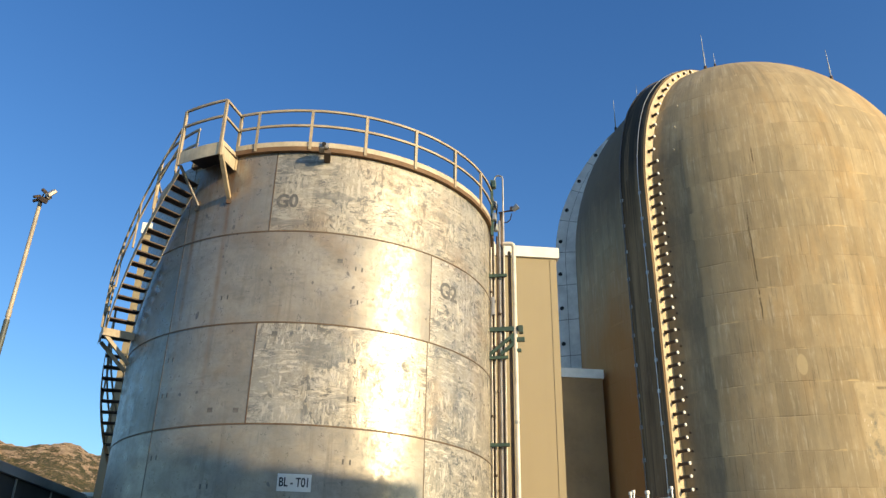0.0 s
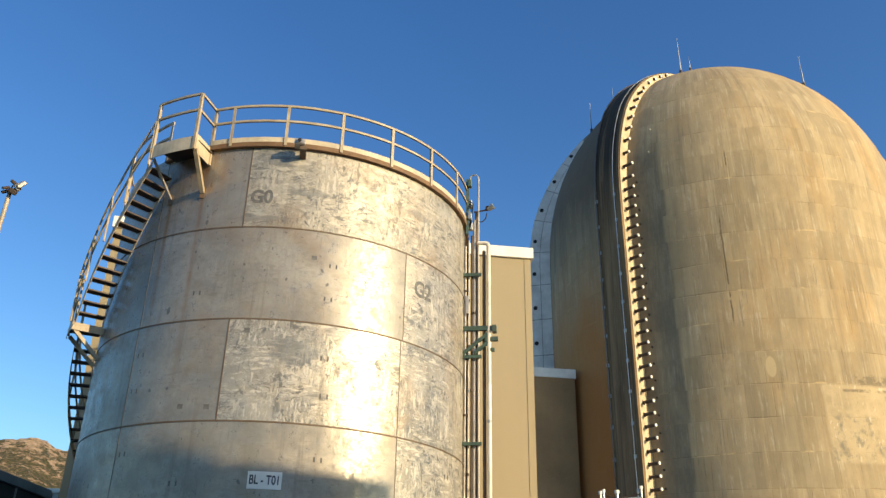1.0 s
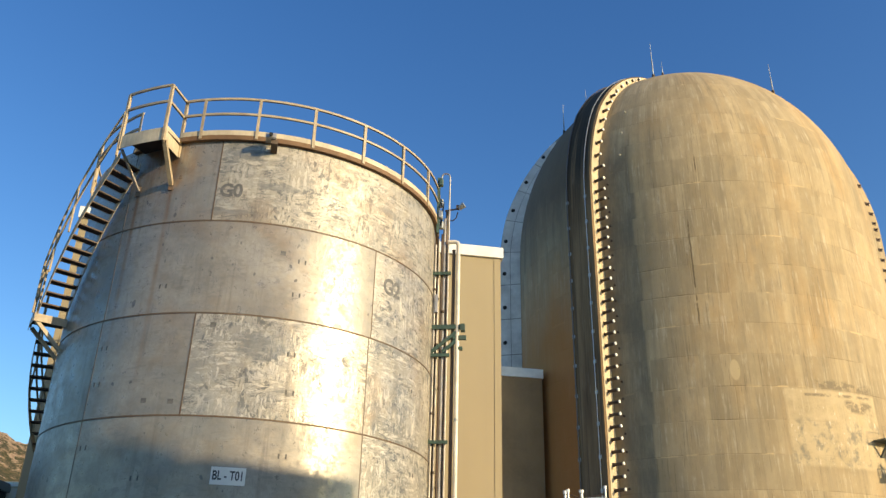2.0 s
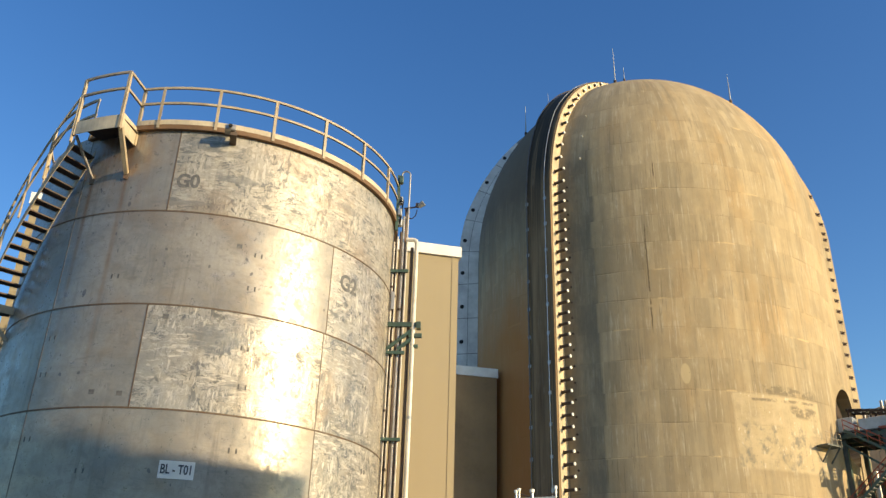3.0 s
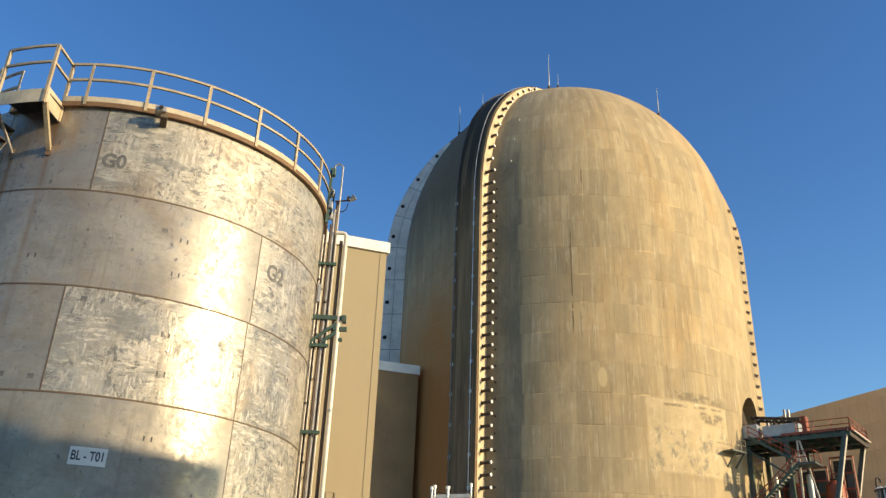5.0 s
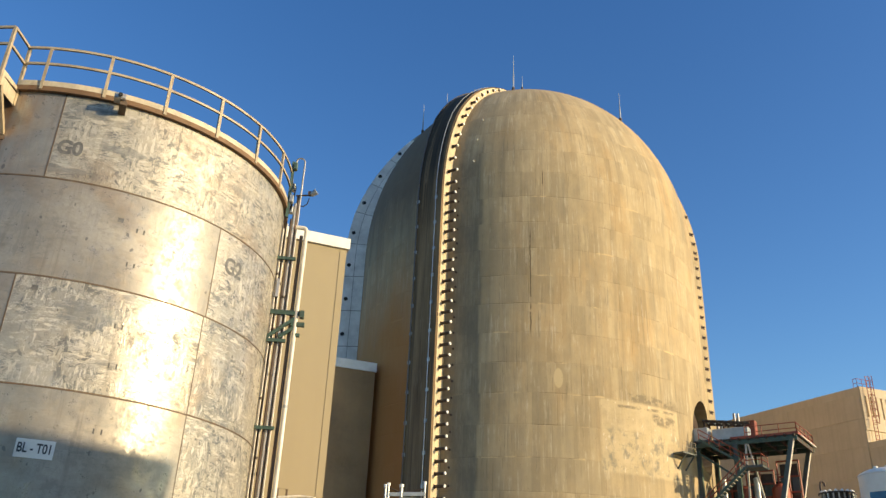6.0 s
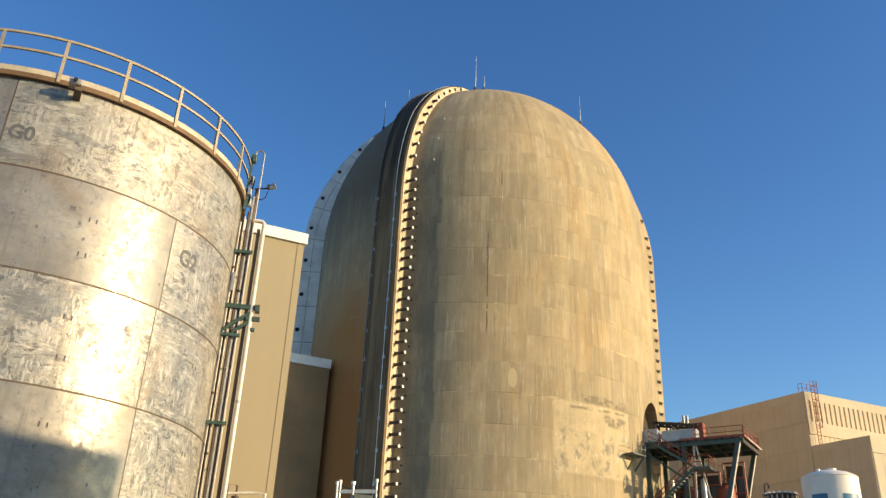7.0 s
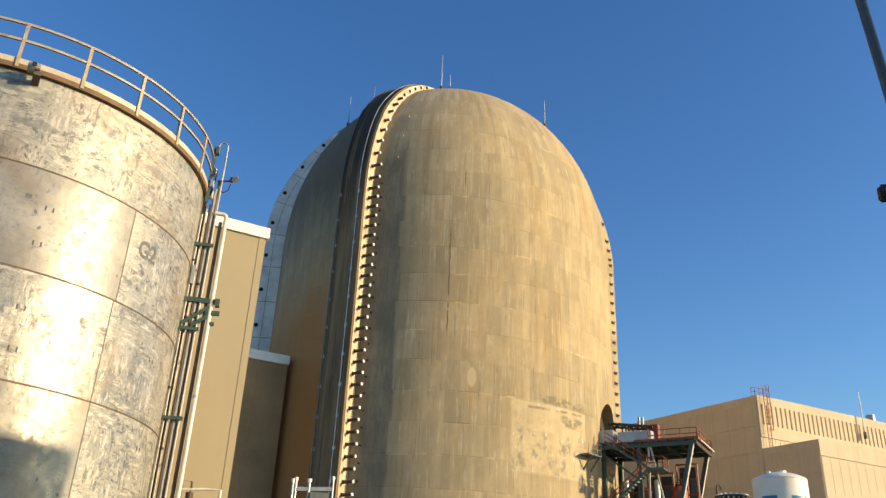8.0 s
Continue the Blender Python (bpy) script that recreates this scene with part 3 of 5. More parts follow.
# unseen, assumed block behind the camera: shades the tank foot, white to bounce light
def shade_block():
    near, deep = 20.0, 16.0
    s = Vector((math.sin(radians(SUN_AZ)), math.cos(radians(SUN_AZ))))
    left = Vector((-s.y, s.x))
    lift = near * math.tan(radians(SUN_EL))
    outline = [(15.4, -lift), (15.4, 8.1), (13.57, 8.42), (12.33, 8.88), (11.53, 9.95), (10.6, 11.2), (-26, 11.2), (-26, -lift)]
    bm = bmesh.new()
    rows = []
    for d in (near, near + deep):
        rows.append([bm.verts.new((left.x * w + s.x * d, left.y * w + s.y * d, h + lift)) for w, h in outline])
    n = len(outline)
    bm.faces.new(rows[0])
    bm.faces.new(rows[1][::-1])
    for i in range(n):
        bm.faces.new((rows[0][i], rows[0][(i + 1) % n], rows[1][(i + 1) % n], rows[1][i]))
    single("workshop_block", bm, M["white"], "unseen block with a sloping roof, shades the tank foot, white to bounce light", "building")


shade_block()


def cut(ob, cutter_bm):
    """Cuts a solid out of a mesh object for good."""
    me = bpy.data.meshes.new("cutter")
    cutter_bm.to_mesh(me)
    cutter_bm.free()
    tool = new("cutter", me)
    mod = ob.modifiers.new("cut", "BOOLEAN")
    mod.operation, mod.object, mod.solver = "DIFFERENCE", tool, "EXACT"
    bpy.context.view_layer.update()
    result = bpy.data.meshes.new_from_object(ob.evaluated_get(bpy.context.evaluated_depsgraph_get()))
    ob.modifiers.clear()
    ob.data = result
    bpy.data.objects.remove(tool)


# round equipment hatch, a deep recess in the wall
HATCH_A, HATCH_Z, HATCH_R = 44.5, 22.05, 3.9
hb = bmesh.new()
hs, hq = math.sin(radians(HATCH_A)), math.cos(radians(HATCH_A))
out = Vector((hs, -hq, 0))
hm = out.to_track_quat("Z", "Y").to_matrix().to_4x4()
hm.translation = Vector((DC[0], DC[1], HATCH_Z)) + out * (DR - 1.6)
add_cyl(hb, None, HATCH_R, 4.0, 48, m=hm)
cut(shell, hb)
hb = bmesh.new()
hm2 = hm.copy()
hm2.translation = hm.translation + out * 0.02
add_cyl(hb, None, HATCH_R - 0.25, 0.25, 40, m=hm2)
part("hatch_cover", hb, M["dark_metal"], containment, "dark round equipment hatch cover in a deep recess")


def rib_point(mid, half, side, r, z):
    """A point on the flank of a buttress."""
    w = DR * math.tan(radians(half))
    s, q = math.sin(radians(mid)), math.cos(radians(mid))
    return Vector((DC[0] + r * s + side * w * q, DC[1] - r * q + side * w * s, z))


def anchor_caps(rib, mid, half, side, proud, zs, ps, length):
    """Grease caps of the hoop tendons, standing out of a buttress flank, each on its bearing plate."""
    t = Vector((math.cos(radians(mid)), math.sin(radians(mid)), 0)) * side
    turn = t.to_track_quat("Z", "Y").to_matrix().to_4x4()
    # cap bodies dark: their shadowed undersides put into the colour
    bm = bmesh.new()
    add_cyl(bm, (0, 0, 0), 0.16, length, 10)
    cap = mesh_of("anchor_cap", bm, M["dark_metal"])
    # lids white: the sun on the cap ends put into their colour
    bm = bmesh.new()
    add_cyl(bm, (0, 0, length), 0.165, 0.1, 12)
    lid = mesh_of("cap_lid", bm, M["white"])
    bm = bmesh.new()
    add_box(bm, (0.34, 0.36, 0.10), pose(0, 0, 0.05))
    plate = mesh_of("bearing_plate", bm, M["dark_metal"])
    spots = [(DR + proud * 0.42, z) for z in zs]
    for p in ps:
        spots.append(dome_profile(p, proud * 0.42 * (1 - 0.92 * max(0, (p - 28) / 48))))
    for r, z in spots:
        m = turn.copy()
        m.translation = rib_point(mid, half, side, r, z)
        piece("anchor_cap", cap, rib, m)
        piece("bearing_plate", plate, rib, m)
        piece("cap_lid", lid, rib, m)


def flank_facing(rib, mid, half, proud, p_end, fade, end):
    """A facing slab added on the anchor side of the middle buttress, sunlight put into its pale colour."""
    bm = bmesh.new()
    t = Vector((math.cos(radians(mid)), math.sin(radians(mid)), 0))
    rows = []
    for kind, v in [("z", z) for z in np.linspace(0, SPRING, 8)] + [("p", p) for p in np.linspace(3, p_end, 26)]:
        g = proud if kind == "z" else proud + (end - proud) * max(0, (v - fade) / (p_end - fade))
        a, b = ((DR - 0.1, v), (DR + g * 0.8, v)) if kind == "z" else (dome_profile(v, -0.1), dome_profile(v, g * 0.8))
        pa, pb = rib_point(mid, half, 1, *a), rib_point(mid, half, 1, *b)
        rows.append([bm.verts.new(q) for q in (pa - t * 0.05, pb - t * 0.05, pb + t * 0.04, pa + t * 0.04)])
    for A, B in zip(rows, rows[1:]):
        for j in range(4):
            bm.faces.new((A[j], A[(j + 1) % 4], B[(j + 1) % 4], B[j]))
    bm.faces.new(rows[0][::-1])
    bm.faces.new(rows[-1])
    part("flank_facing", bm, M["pale_ochre"], rib, "added facing slab, sunlight put into its pale colour")


flank_facing(rib_mid, -49.65, 4.35, 1.6, 76, 28, 0.12)
anchor_caps(rib_mid, -49.65, 4.35, 1, 1.6, np.arange(5, 46, 1.17), (3, 6.8), 1.15)
anchor_caps(rib_mid, -49.65, 4.35, 1, 1.6, (), np.arange(11, 40, 4.4), 0.7)
anchor_caps(rib_mid, -49.65, 4.35, 1, 1.3, (), np.arange(42, 62, 4.6), 0.25)
anchor_caps(rib_mid, -49.65, 4.35, -1, 1.6, np.arange(5, 46, 1.17), np.arange(3, 40, 4.4), 0.22)


def anchor_pockets():
    """Dark square plates down the splayed flank of the far buttress, standing for the shade in its anchor pockets, each
    with a pale cap.
    """
    mid = 66.0
    s, q = math.sin(radians(mid)), math.cos(radians(mid))
    t, o = Vector((-q, -s, 0)), Vector((s, -q, 0))
    n = (t + o).normalized()
    turn = n.to_track_quat("Z", "Y").to_matrix().to_4x4()
    bm = bmesh.new()
    add_box(bm, (0.62, 0.40, 0.10), Matrix())
    plate = mesh_of("anchor_pocket", bm, M["dark_metal"])
    bm = bmesh.new()
    add_cyl(bm, (0, 0, 0), 0.11, 0.3, 10)
    cap = mesh_of("anchor_cap", bm, M["dark_metal"])
    w = DR * math.tan(radians(4.4))
    spots = [(DR + 0.45, z) for z in np.arange(8, 46, 1.30)] + [dome_profile(p, 0.42 - p * 0.008) for p in (1.2, 4.2, 7.4, 13.5)]
    for r, z in spots:
        m = turn.copy()
        m.translation = Vector((DC[0], DC[1], z)) + o * (r - 0.08) + t * (w + 0.50)
        piece("anchor_pocket", plate, rib_right, m)
        piece("anchor_cap", cap, rib_right, m)


anchor_pockets()


def flank_panels():
    """Cast panels with open joints and a dark tendon hole in each on the flank of the pale buttress."""
    mid, half, proud = -108.6, 4.4, 2.7
    q, s = math.cos(radians(mid)), math.sin(radians(mid))
    t = Vector((q, s, 0))

    def on_flank(run, f):
        """run: metres up the wall and on over the dome; f: 0 at the wall, 1 at the outer edge."""
        if run <= SPRING:
            return rib_point(mid, half, 1, DR + proud * f, run)
        p = math.degrees((run - SPRING) / 26.4)
        return rib_point(mid, half, 1, *dome_profile(p, (proud + (1.3 - proud) * max(0, (p - 15) / 45)) * f))

    for i in range(11):
        a = 14.9 + 4.75 * i
        for f0, f1 in ((0.012, 0.485), (0.515, 0.985)):
            bm = bmesh.new()
            lo, hi = [], []
            runs = [a + 0.06 + (4.75 - 0.12) * j / 4 for j in range(5)]
            for f in (f0, f1):
                for run in runs if f == f0 else runs[::-1]:
                    p = on_flank(run, f)
                    lo.append(bm.verts.new(p))
                    hi.append(bm.verts.new(p + t * 0.05))
            for j in range(4):
                bm.faces.new((hi[j], hi[j + 1], hi[8 - j], hi[9 - j]))
            for j in range(10):
                bm.faces.new((lo[j], lo[(j + 1) % 10], hi[(j + 1) % 10], hi[j]))
            part("panel", bm, M["pale"], rib_left)
        bm = bmesh.new()
        m = t.to_track_quat("Z", "Y").to_matrix().to_4x4()
        m.translation = on_flank(a + 1.6, 0.78)
        add_cyl(bm, None, 0.27, 0.08, 16, m=m)
        part("tendon_hole", bm, M["black"], rib_left, "black tendon hole")


flank_panels()


def rib_conductors():
    """Two slim conductor pipes and brackets up the face of the middle buttress."""
    mid = -49.65
    for off, r0, mat in ((-4.0, 0.075, "post"), (2.5, 0.05, "sheet")):
        bm = bmesh.new()
        a = mid + off
        w = DR * math.tan(radians(off))
        s, q = math.sin(radians(mid)), math.cos(radians(mid))
        pts = []
        for kind, v in [("z", z) for z in np.linspace(2, SPRING, 6)] + [("p", p) for p in np.linspace(4, 66, 14)]:
            r, z = (DR + 1.72, v) if kind == "z" else dome_profile(v, 1.72 - 1.48 * max(0, (v - 28) / 48))
            pts.append((DC[0] + r * s + w * q, DC[1] - r * q + w * s, z))
        add_tube(bm, pts, r0, 6)
        part("conductor_pipe", bm, M[mat], rib_mid, "slim grey conductor pipe")
        for z in np.arange(5, SPRING, 3.1):
            bm = bmesh.new()
            p = Vector((DC[0] + (DR + 1.64) * s + w * q, DC[1] - (DR + 1.64) * q + w * s, z))
            add_box(bm, (0.3, 0.14, 0.35), Matrix.Translation(p) @ pose(0, 0, 0, 0, 0, mid))
            part("pipe_bracket", bm, M["sheet"], rib_mid)


rib_conductors()


def wall_studs():
    """A row of small dark studs on the wall beside the middle buttress."""
    bm = bmesh.new()
    add_cyl(bm, None, 0.11, 0.12, 8, m=pose(0, 0, 0, 90, 0, -42.3))
    stud = mesh_of("wall_stud", bm, M["dark_metal"])
    for z in np.arange(6, 47, 1.7):
        piece("wall_stud", stud, containment, Matrix.Translation(round_at(DC, DR - 0.02, -42.3, z)))


wall_studs()


def dome_studs():
    """A few pale bolts on the dome above the row of studs."""
    bm = bmesh.new()
    add_cyl(bm, None, 0.08, 0.22, 8, m=pose(0, 0, 0, 60, 0, -38.5))
    stud = mesh_of("dome_bolt", bm, M["pale_steel"])
    for p in (10, 18, 27):
        r, z = dome_profile(p, -0.05)
        piece("dome_bolt", stud, containment, Matrix.Translation(round_at(DC, r, -38.5 + p * 0.05, z)))


dome_studs()


def dome_touch(az, el, lift=0.0):
    """The place on the dome nearest to the ray at that bearing and height from the yard."""
    e = Vector((0, -0.05, 1.58))
    d = Vector((math.sin(radians(az)) * math.cos(radians(el)), math.cos(radians(az)) * math.cos(radians(el)), math.sin(radians(el))))
    k = Vector((1 / DR, 1 / DR, 1 / RISE))
    o = (e - Vector((*DC, SPRING))) * k
    w = d * k
    p = e + d * (-o.dot(w) / w.dot(w))
    v = (p - Vector((*DC, SPRING))) * k
    v.normalize()
    return Vector((DC[0] + v.x * DR, DC[1] + v.y * DR, SPRING + v.z * RISE))


def lightning_rod(az, el0, el1, r):
    p = dome_touch(az, el0)
    d = math.hypot(p.x, p.y)
    top = 1.58 + d * math.tan(radians(el1))
    e = thing("lightning_rod", p, "slim grey metal lightning rod standing on the dome", "lightning rod", "rods on the dome")
    bm = bmesh.new()
    add_cyl(bm, p - Vector((0, 0, 0.3)), r * 2.2, 0.6, 10)
    part("foot", bm, M["dark_metal"], e)
    bm = bmesh.new()
    add_cyl(bm, p, r, (top - p.z) * 0.45, 8)
    part("mast", bm, M["sheet"], e)
    bm = bmesh.new()
    add_cyl(bm, (p.x, p.y, p.z + (top - p.z) * 0.45), r * 0.7, (top - p.z) * 0.55, 8, r * 0.35)
    part("tip", bm, M["sheet"], e)


for a_, e0, e1, r_ in ((20.84, 36.1, 38.45, 0.09), (21.58, 36.1, 37.15, 0.06), (29.48, 33.74, 35.6, 0.085), (13.26, 33.3, 35.1, 0.08), (14.97, 35.0, 35.95, 0.06)):
    lightning_rod(a_, e0, e1, r_)


# ---------------------------------------------------------------- storage tank
TC, TR = (-3.883, 23.366), 5.167
COURSE, T0 = 2.4, 1.11
TOP = T0 + 5 * COURSE
tank = thing("storage_tank", (*TC, 0), "large weathered stainless steel storage tank with welded plates", "tank")


def tank_shell():
    bm = bmesh.new()
    add_cyl(bm, (*TC, 0), TR + 0.5, T0, 72)
    part("plinth", bm, M["pale"], tank, "concrete ring plinth")
    seams = [[-35, 14.4, 55, 100, 150, 200, 250, 290], [-35, 40.8, 85, 130, 180, 230, 280], [-35, -6.7, 40.8, 88, 135, 182, 229, 277], [-34.8, 41.5, 89, 137, 185, 233, 280], [-34.9, -6.6, 82, 104, 135, 182, 229, 277]]
    for k, cuts in enumerate(seams):
        z0 = T0 + k * COURSE
        for i, a in enumerate(cuts):
            b = cuts[i + 1] if i + 1 < len(cuts) else cuts[0] + 360
            bm = bmesh.new()
            add_arc_bar(bm, TC, TR - 0.012, TR, z0, z0 + COURSE, a, b, max(8, int((b - a) / 1.5)))
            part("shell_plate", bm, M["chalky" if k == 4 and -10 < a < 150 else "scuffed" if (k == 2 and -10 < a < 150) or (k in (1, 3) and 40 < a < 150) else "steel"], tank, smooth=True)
            bm = bmesh.new()
            add_arc_bar(bm, TC, TR - 0.004, TR + (0.008 if a in (-6.7, -6.6) else 0.004), z0 + 0.02, z0 + COURSE - 0.02, a - 0.15, a + 0.15, 1)
            part("vertical_weld", bm, M["weld" if a in (-6.7, -6.6, 41.5) else "faint_weld"], tank)
        if k:
            bm = bmesh.new()
            add_arc_bar(bm, TC, TR - 0.004, TR + 0.010, z0 - 0.018, z0 + 0.018, 0, 360, 180)
            part("girth_weld", bm, M["weld"], tank)
    bm = bmesh.new()
    bmesh.ops.create_cone(bm, cap_ends=True, segments=90, radius1=TR, radius2=0.2, depth=0.8, matrix=Matrix.Translation((*TC, TOP + 0.36)))
    part("roof", bm, M["steel"], tank)


tank_shell()


# ---------------------------------------------------------------- turbine hall and its yard
HALL_U, HALL_V = Vector((0.996, 0.087)), Vector((-0.19, 0.982))
HALL_C, BLOCK_C, HALL_H, BLOCK_H = Vector((75.5, 80.0)), Vector((77.0, 72.5)), 31.2, 24.4


def wall_panels(e, a, u, length, z_list, width, thick, mat, name="precast_panel"):
    """Upright panels on a wall from a along u, with open joints between them."""
    n = Vector((u.y, -u.x))
    count = int(length / width)
    meshes = {}
    for z0, z1 in zip(z_list, z_list[1:]):
        h = z1 - z0 - 0.07
        if h not in meshes:
            bm = bmesh.new()
            add_box(bm, (width - 0.05, thick, h), Matrix())
            meshes[h] = mesh_of(name, bm, mat)
        for i in range(count):
            c = a + u * (width * (i + 0.5)) + n * (thick / 2)
            m = pose(c.x, c.y, (z0 + z1) / 2, 0, 0, math.degrees(math.atan2(u.y, u.x)))
            piece(name, meshes[h], e, m)


def hall():
    e = thing("turbine_hall", (*HALL_C, 0), "large beige precast concrete hall with ribbed parapet", "building")
    c = HALL_C
    bm = bmesh.new()
    prism(bm, [c, c + HALL_U * 70, c + HALL_U * 70 + HALL_V * 60, c + HALL_V * 60], 0, HALL_H)
    part("wall", bm, M["precast"], e)
    bm = bmesh.new()
    c2 = BLOCK_C
    prism(bm, [c2, c2 + HALL_U * 60, c2 + HALL_U * 60 + HALL_V * 7.6, c2 + HALL_V * 7.6], 0, BLOCK_H)
    part("front_block", bm, M["precast"], e)
    # shaded flank, seen beside the dome
    wall_panels(e, c + HALL_V * 44, -HALL_V, 44, [17.2, 20.6, 24.0, 27.3, HALL_H - 0.9], 11.0, 0.05, M["precast"])
    wall_panels(e, c2 + HALL_V * 7.4, -HALL_V, 7.4, [13.8, 17.2, 20.6, 23.7], 7.4, 0.05, M["precast"])
    # sunny front: parapet band, fins, smooth band, fluted panels
    n = Vector((HALL_U.y, -HALL_U.x))
    turn = math.degrees(math.atan2(HALL_U.y, HALL_U.x))
    for name, z0, z1, th in (("parapet_band", 30.1, HALL_H + 0.02, 0.19), ("smooth_band", 25.9, 27.5, 0.19)):
        bm = bmesh.new()
        m = c + HALL_U * 30 + n * (th / 2)
        add_box(bm, (60, th, z1 - z0), pose(m.x, m.y, (z0 + z1) / 2, 0, 0, turn))
        part(name, bm, M["precast"], e)
    bm = bmesh.new()
    add_box(bm, (0.56, 0.18, 2.8), Matrix())
    fin = mesh_of("fin", bm, M["precast"])
    for i in range(62):
        p = c + HALL_U * (0.32 + i * 0.83) + n * 0.09
        piece("fin", fin, e, pose(p.x, p.y, 28.72, 0, 0, turn))
    bm = bmesh.new()
    add_box(bm, (0.77, 0.06, 2.4), Matrix())
    flute = mesh_of("fluted_panel", bm, M["precast"])
    for i in range(46):
        p = c + HALL_U * (0.42 + i * 0.83) + n * 0.03
        piece("fluted_panel", flute, e, pose(p.x, p.y, 24.68, 0, 0, turn))
    # front block: top band and fluted panels
    bm = bmesh.new()
    m = c2 + HALL_U * 25 + n * 0.055
    add_box(bm, (50, 0.11, 1.9), pose(m.x, m.y, BLOCK_H - 0.94, 0, 0, turn))
    part("parapet_band", bm, M["precast"], e)
    bm = bmesh.new()
    add_box(bm, (1.46, 0.02, 5.2), Matrix())
    flute = mesh_of("fluted_panel", bm, M["precast"])
    for i in range(22):
        for z in (19.85, 13.2):
            p = c2 + HALL_U * (0.85 + i * 1.5) + n * 0.06
            piece("fluted_panel", flute, e, pose(p.x, p.y, z, 0, 0, turn))


hall()


def hall_ladder():
    n = Vector((HALL_U.y, -HALL_U.x))
    o = HALL_C + HALL_U * 0.9 + n * 0.75
    e = thing("caged_ladder", (o.x, o.y, BLOCK_H), "red painted steel ladder with cage fixed to the hall", "ladder")
    z0, z1 = BLOCK_H + 0.02, HALL_H + 1.2
    for k in (-0.28, 0.28):
        bm = bmesh.new()
        p = o + HALL_U * k
        add_tube(bm, [(p.x, p.y, z0), (p.x, p.y, z1)], 0.045, 6)
        part("stile", bm, M["red"], e)
    bm = bmesh.new()
    add_tube(bm, [(o.x - HALL_U.x * 0.28, o.y, 0), (o.x + HALL_U.x * 0.28, o.y, 0)], 0.035, 5)
    rung = mesh_of("rung", bm, M["red"])
    for z in np.arange(z0 + 0.3, z1, 0.45):
        piece("rung", rung, e, pose(0, 0, z))
    hoop_pts = [o + HALL_U * (0.38 * math.cos(t)) + n * (0.05 + 0.6 * math.sin(t)) for t in np.linspace(0, math.pi, 9)]
    bm = bmesh.new()
    add_tube(bm, [(p.x, p.y, 0) for p in hoop_pts], 0.032, 5)
    hoop = mesh_of("cage_hoop", bm, M["red"])
    for z in np.arange(z0 + 2.2, z1 + 0.1, 0.85):
        piece("cage_hoop", hoop, e, pose(0, 0, z))
    for i in (0, 2, 4, 6, 8):
        bm = bmesh.new()
        add_tube(bm, [(hoop_pts[i].x, hoop_pts[i].y, z0 + 2.2), (hoop_pts[i].x, hoop_pts[i].y, z1)], 0.026, 5)
        part("cage_bar", bm, M["red"], e)
    # guard rail on the roof corner
    for zz in (0.55, 1.1):
        bm = bmesh.new()
        a = HALL_C + HALL_U * 0.2 + HALL_V * 0.2
        pts = [a + HALL_V * 0.55, a, a + HALL_U * 1.6]
        add_tube(bm, [(p.x, p.y, HALL_H + zz) for p in pts], 0.032, 5)
        part("roof_guard_rail", bm, M["red"], e)
    for p in (a + HALL_V * 0.55, a, a + HALL_U * 0.8, a + HALL_U * 1.6):
        bm = bmesh.new()
        add_tube(bm, [(p.x, p.y, HALL_H), (p.x, p.y, HALL_H + 1.1)], 0.032, 5)
        part("roof_guard_post", bm, M["red"], e)


hall_ladder()


def hall_mast():
    n = Vector((HALL_U.y, -HALL_U.x))
    o = Vector(on_plane_line(49.2)) + n * 0.75
    e = thing("roof_mast", (o.x, o.y, 28.0), "white mast clamped to the hall parapet", "mast")
    bm = bmesh.new()
    add_cyl(bm, (o.x, o.y, 28.3), 0.11, 6.4, 8, 0.07)
    part("pole", bm, M["white"], e)
    bm = bmesh.new()
    add_box(bm, (0.2, 0.45, 0.9), pose(o.x, o.y, 28.6))
    part("clamp", bm, M["dark_metal"], e, "dark steel clamp")
    bm = bmesh.new()
    add_cyl(bm, (o.x + 4.4, o.y + 2.4, 30.6), 0.6, 1.8, 14)
    single("roof_vent", bm, M["sheet"], "grey metal roof vent on the hall", "vent", smooth=True)


def on_plane_line(az):
    """Where a bearing meets the sunny front of the hall."""
    d = Vector((math.sin(radians(az)), math.cos(radians(az))))
    c, u = HALL_C, HALL_U
    det = d.x * (-u.y) + u.x * d.y
    s = (c.x * (-u.y) + u.x * c.y) / det
    return (d.x * s, d.y * s)


hall_mast()


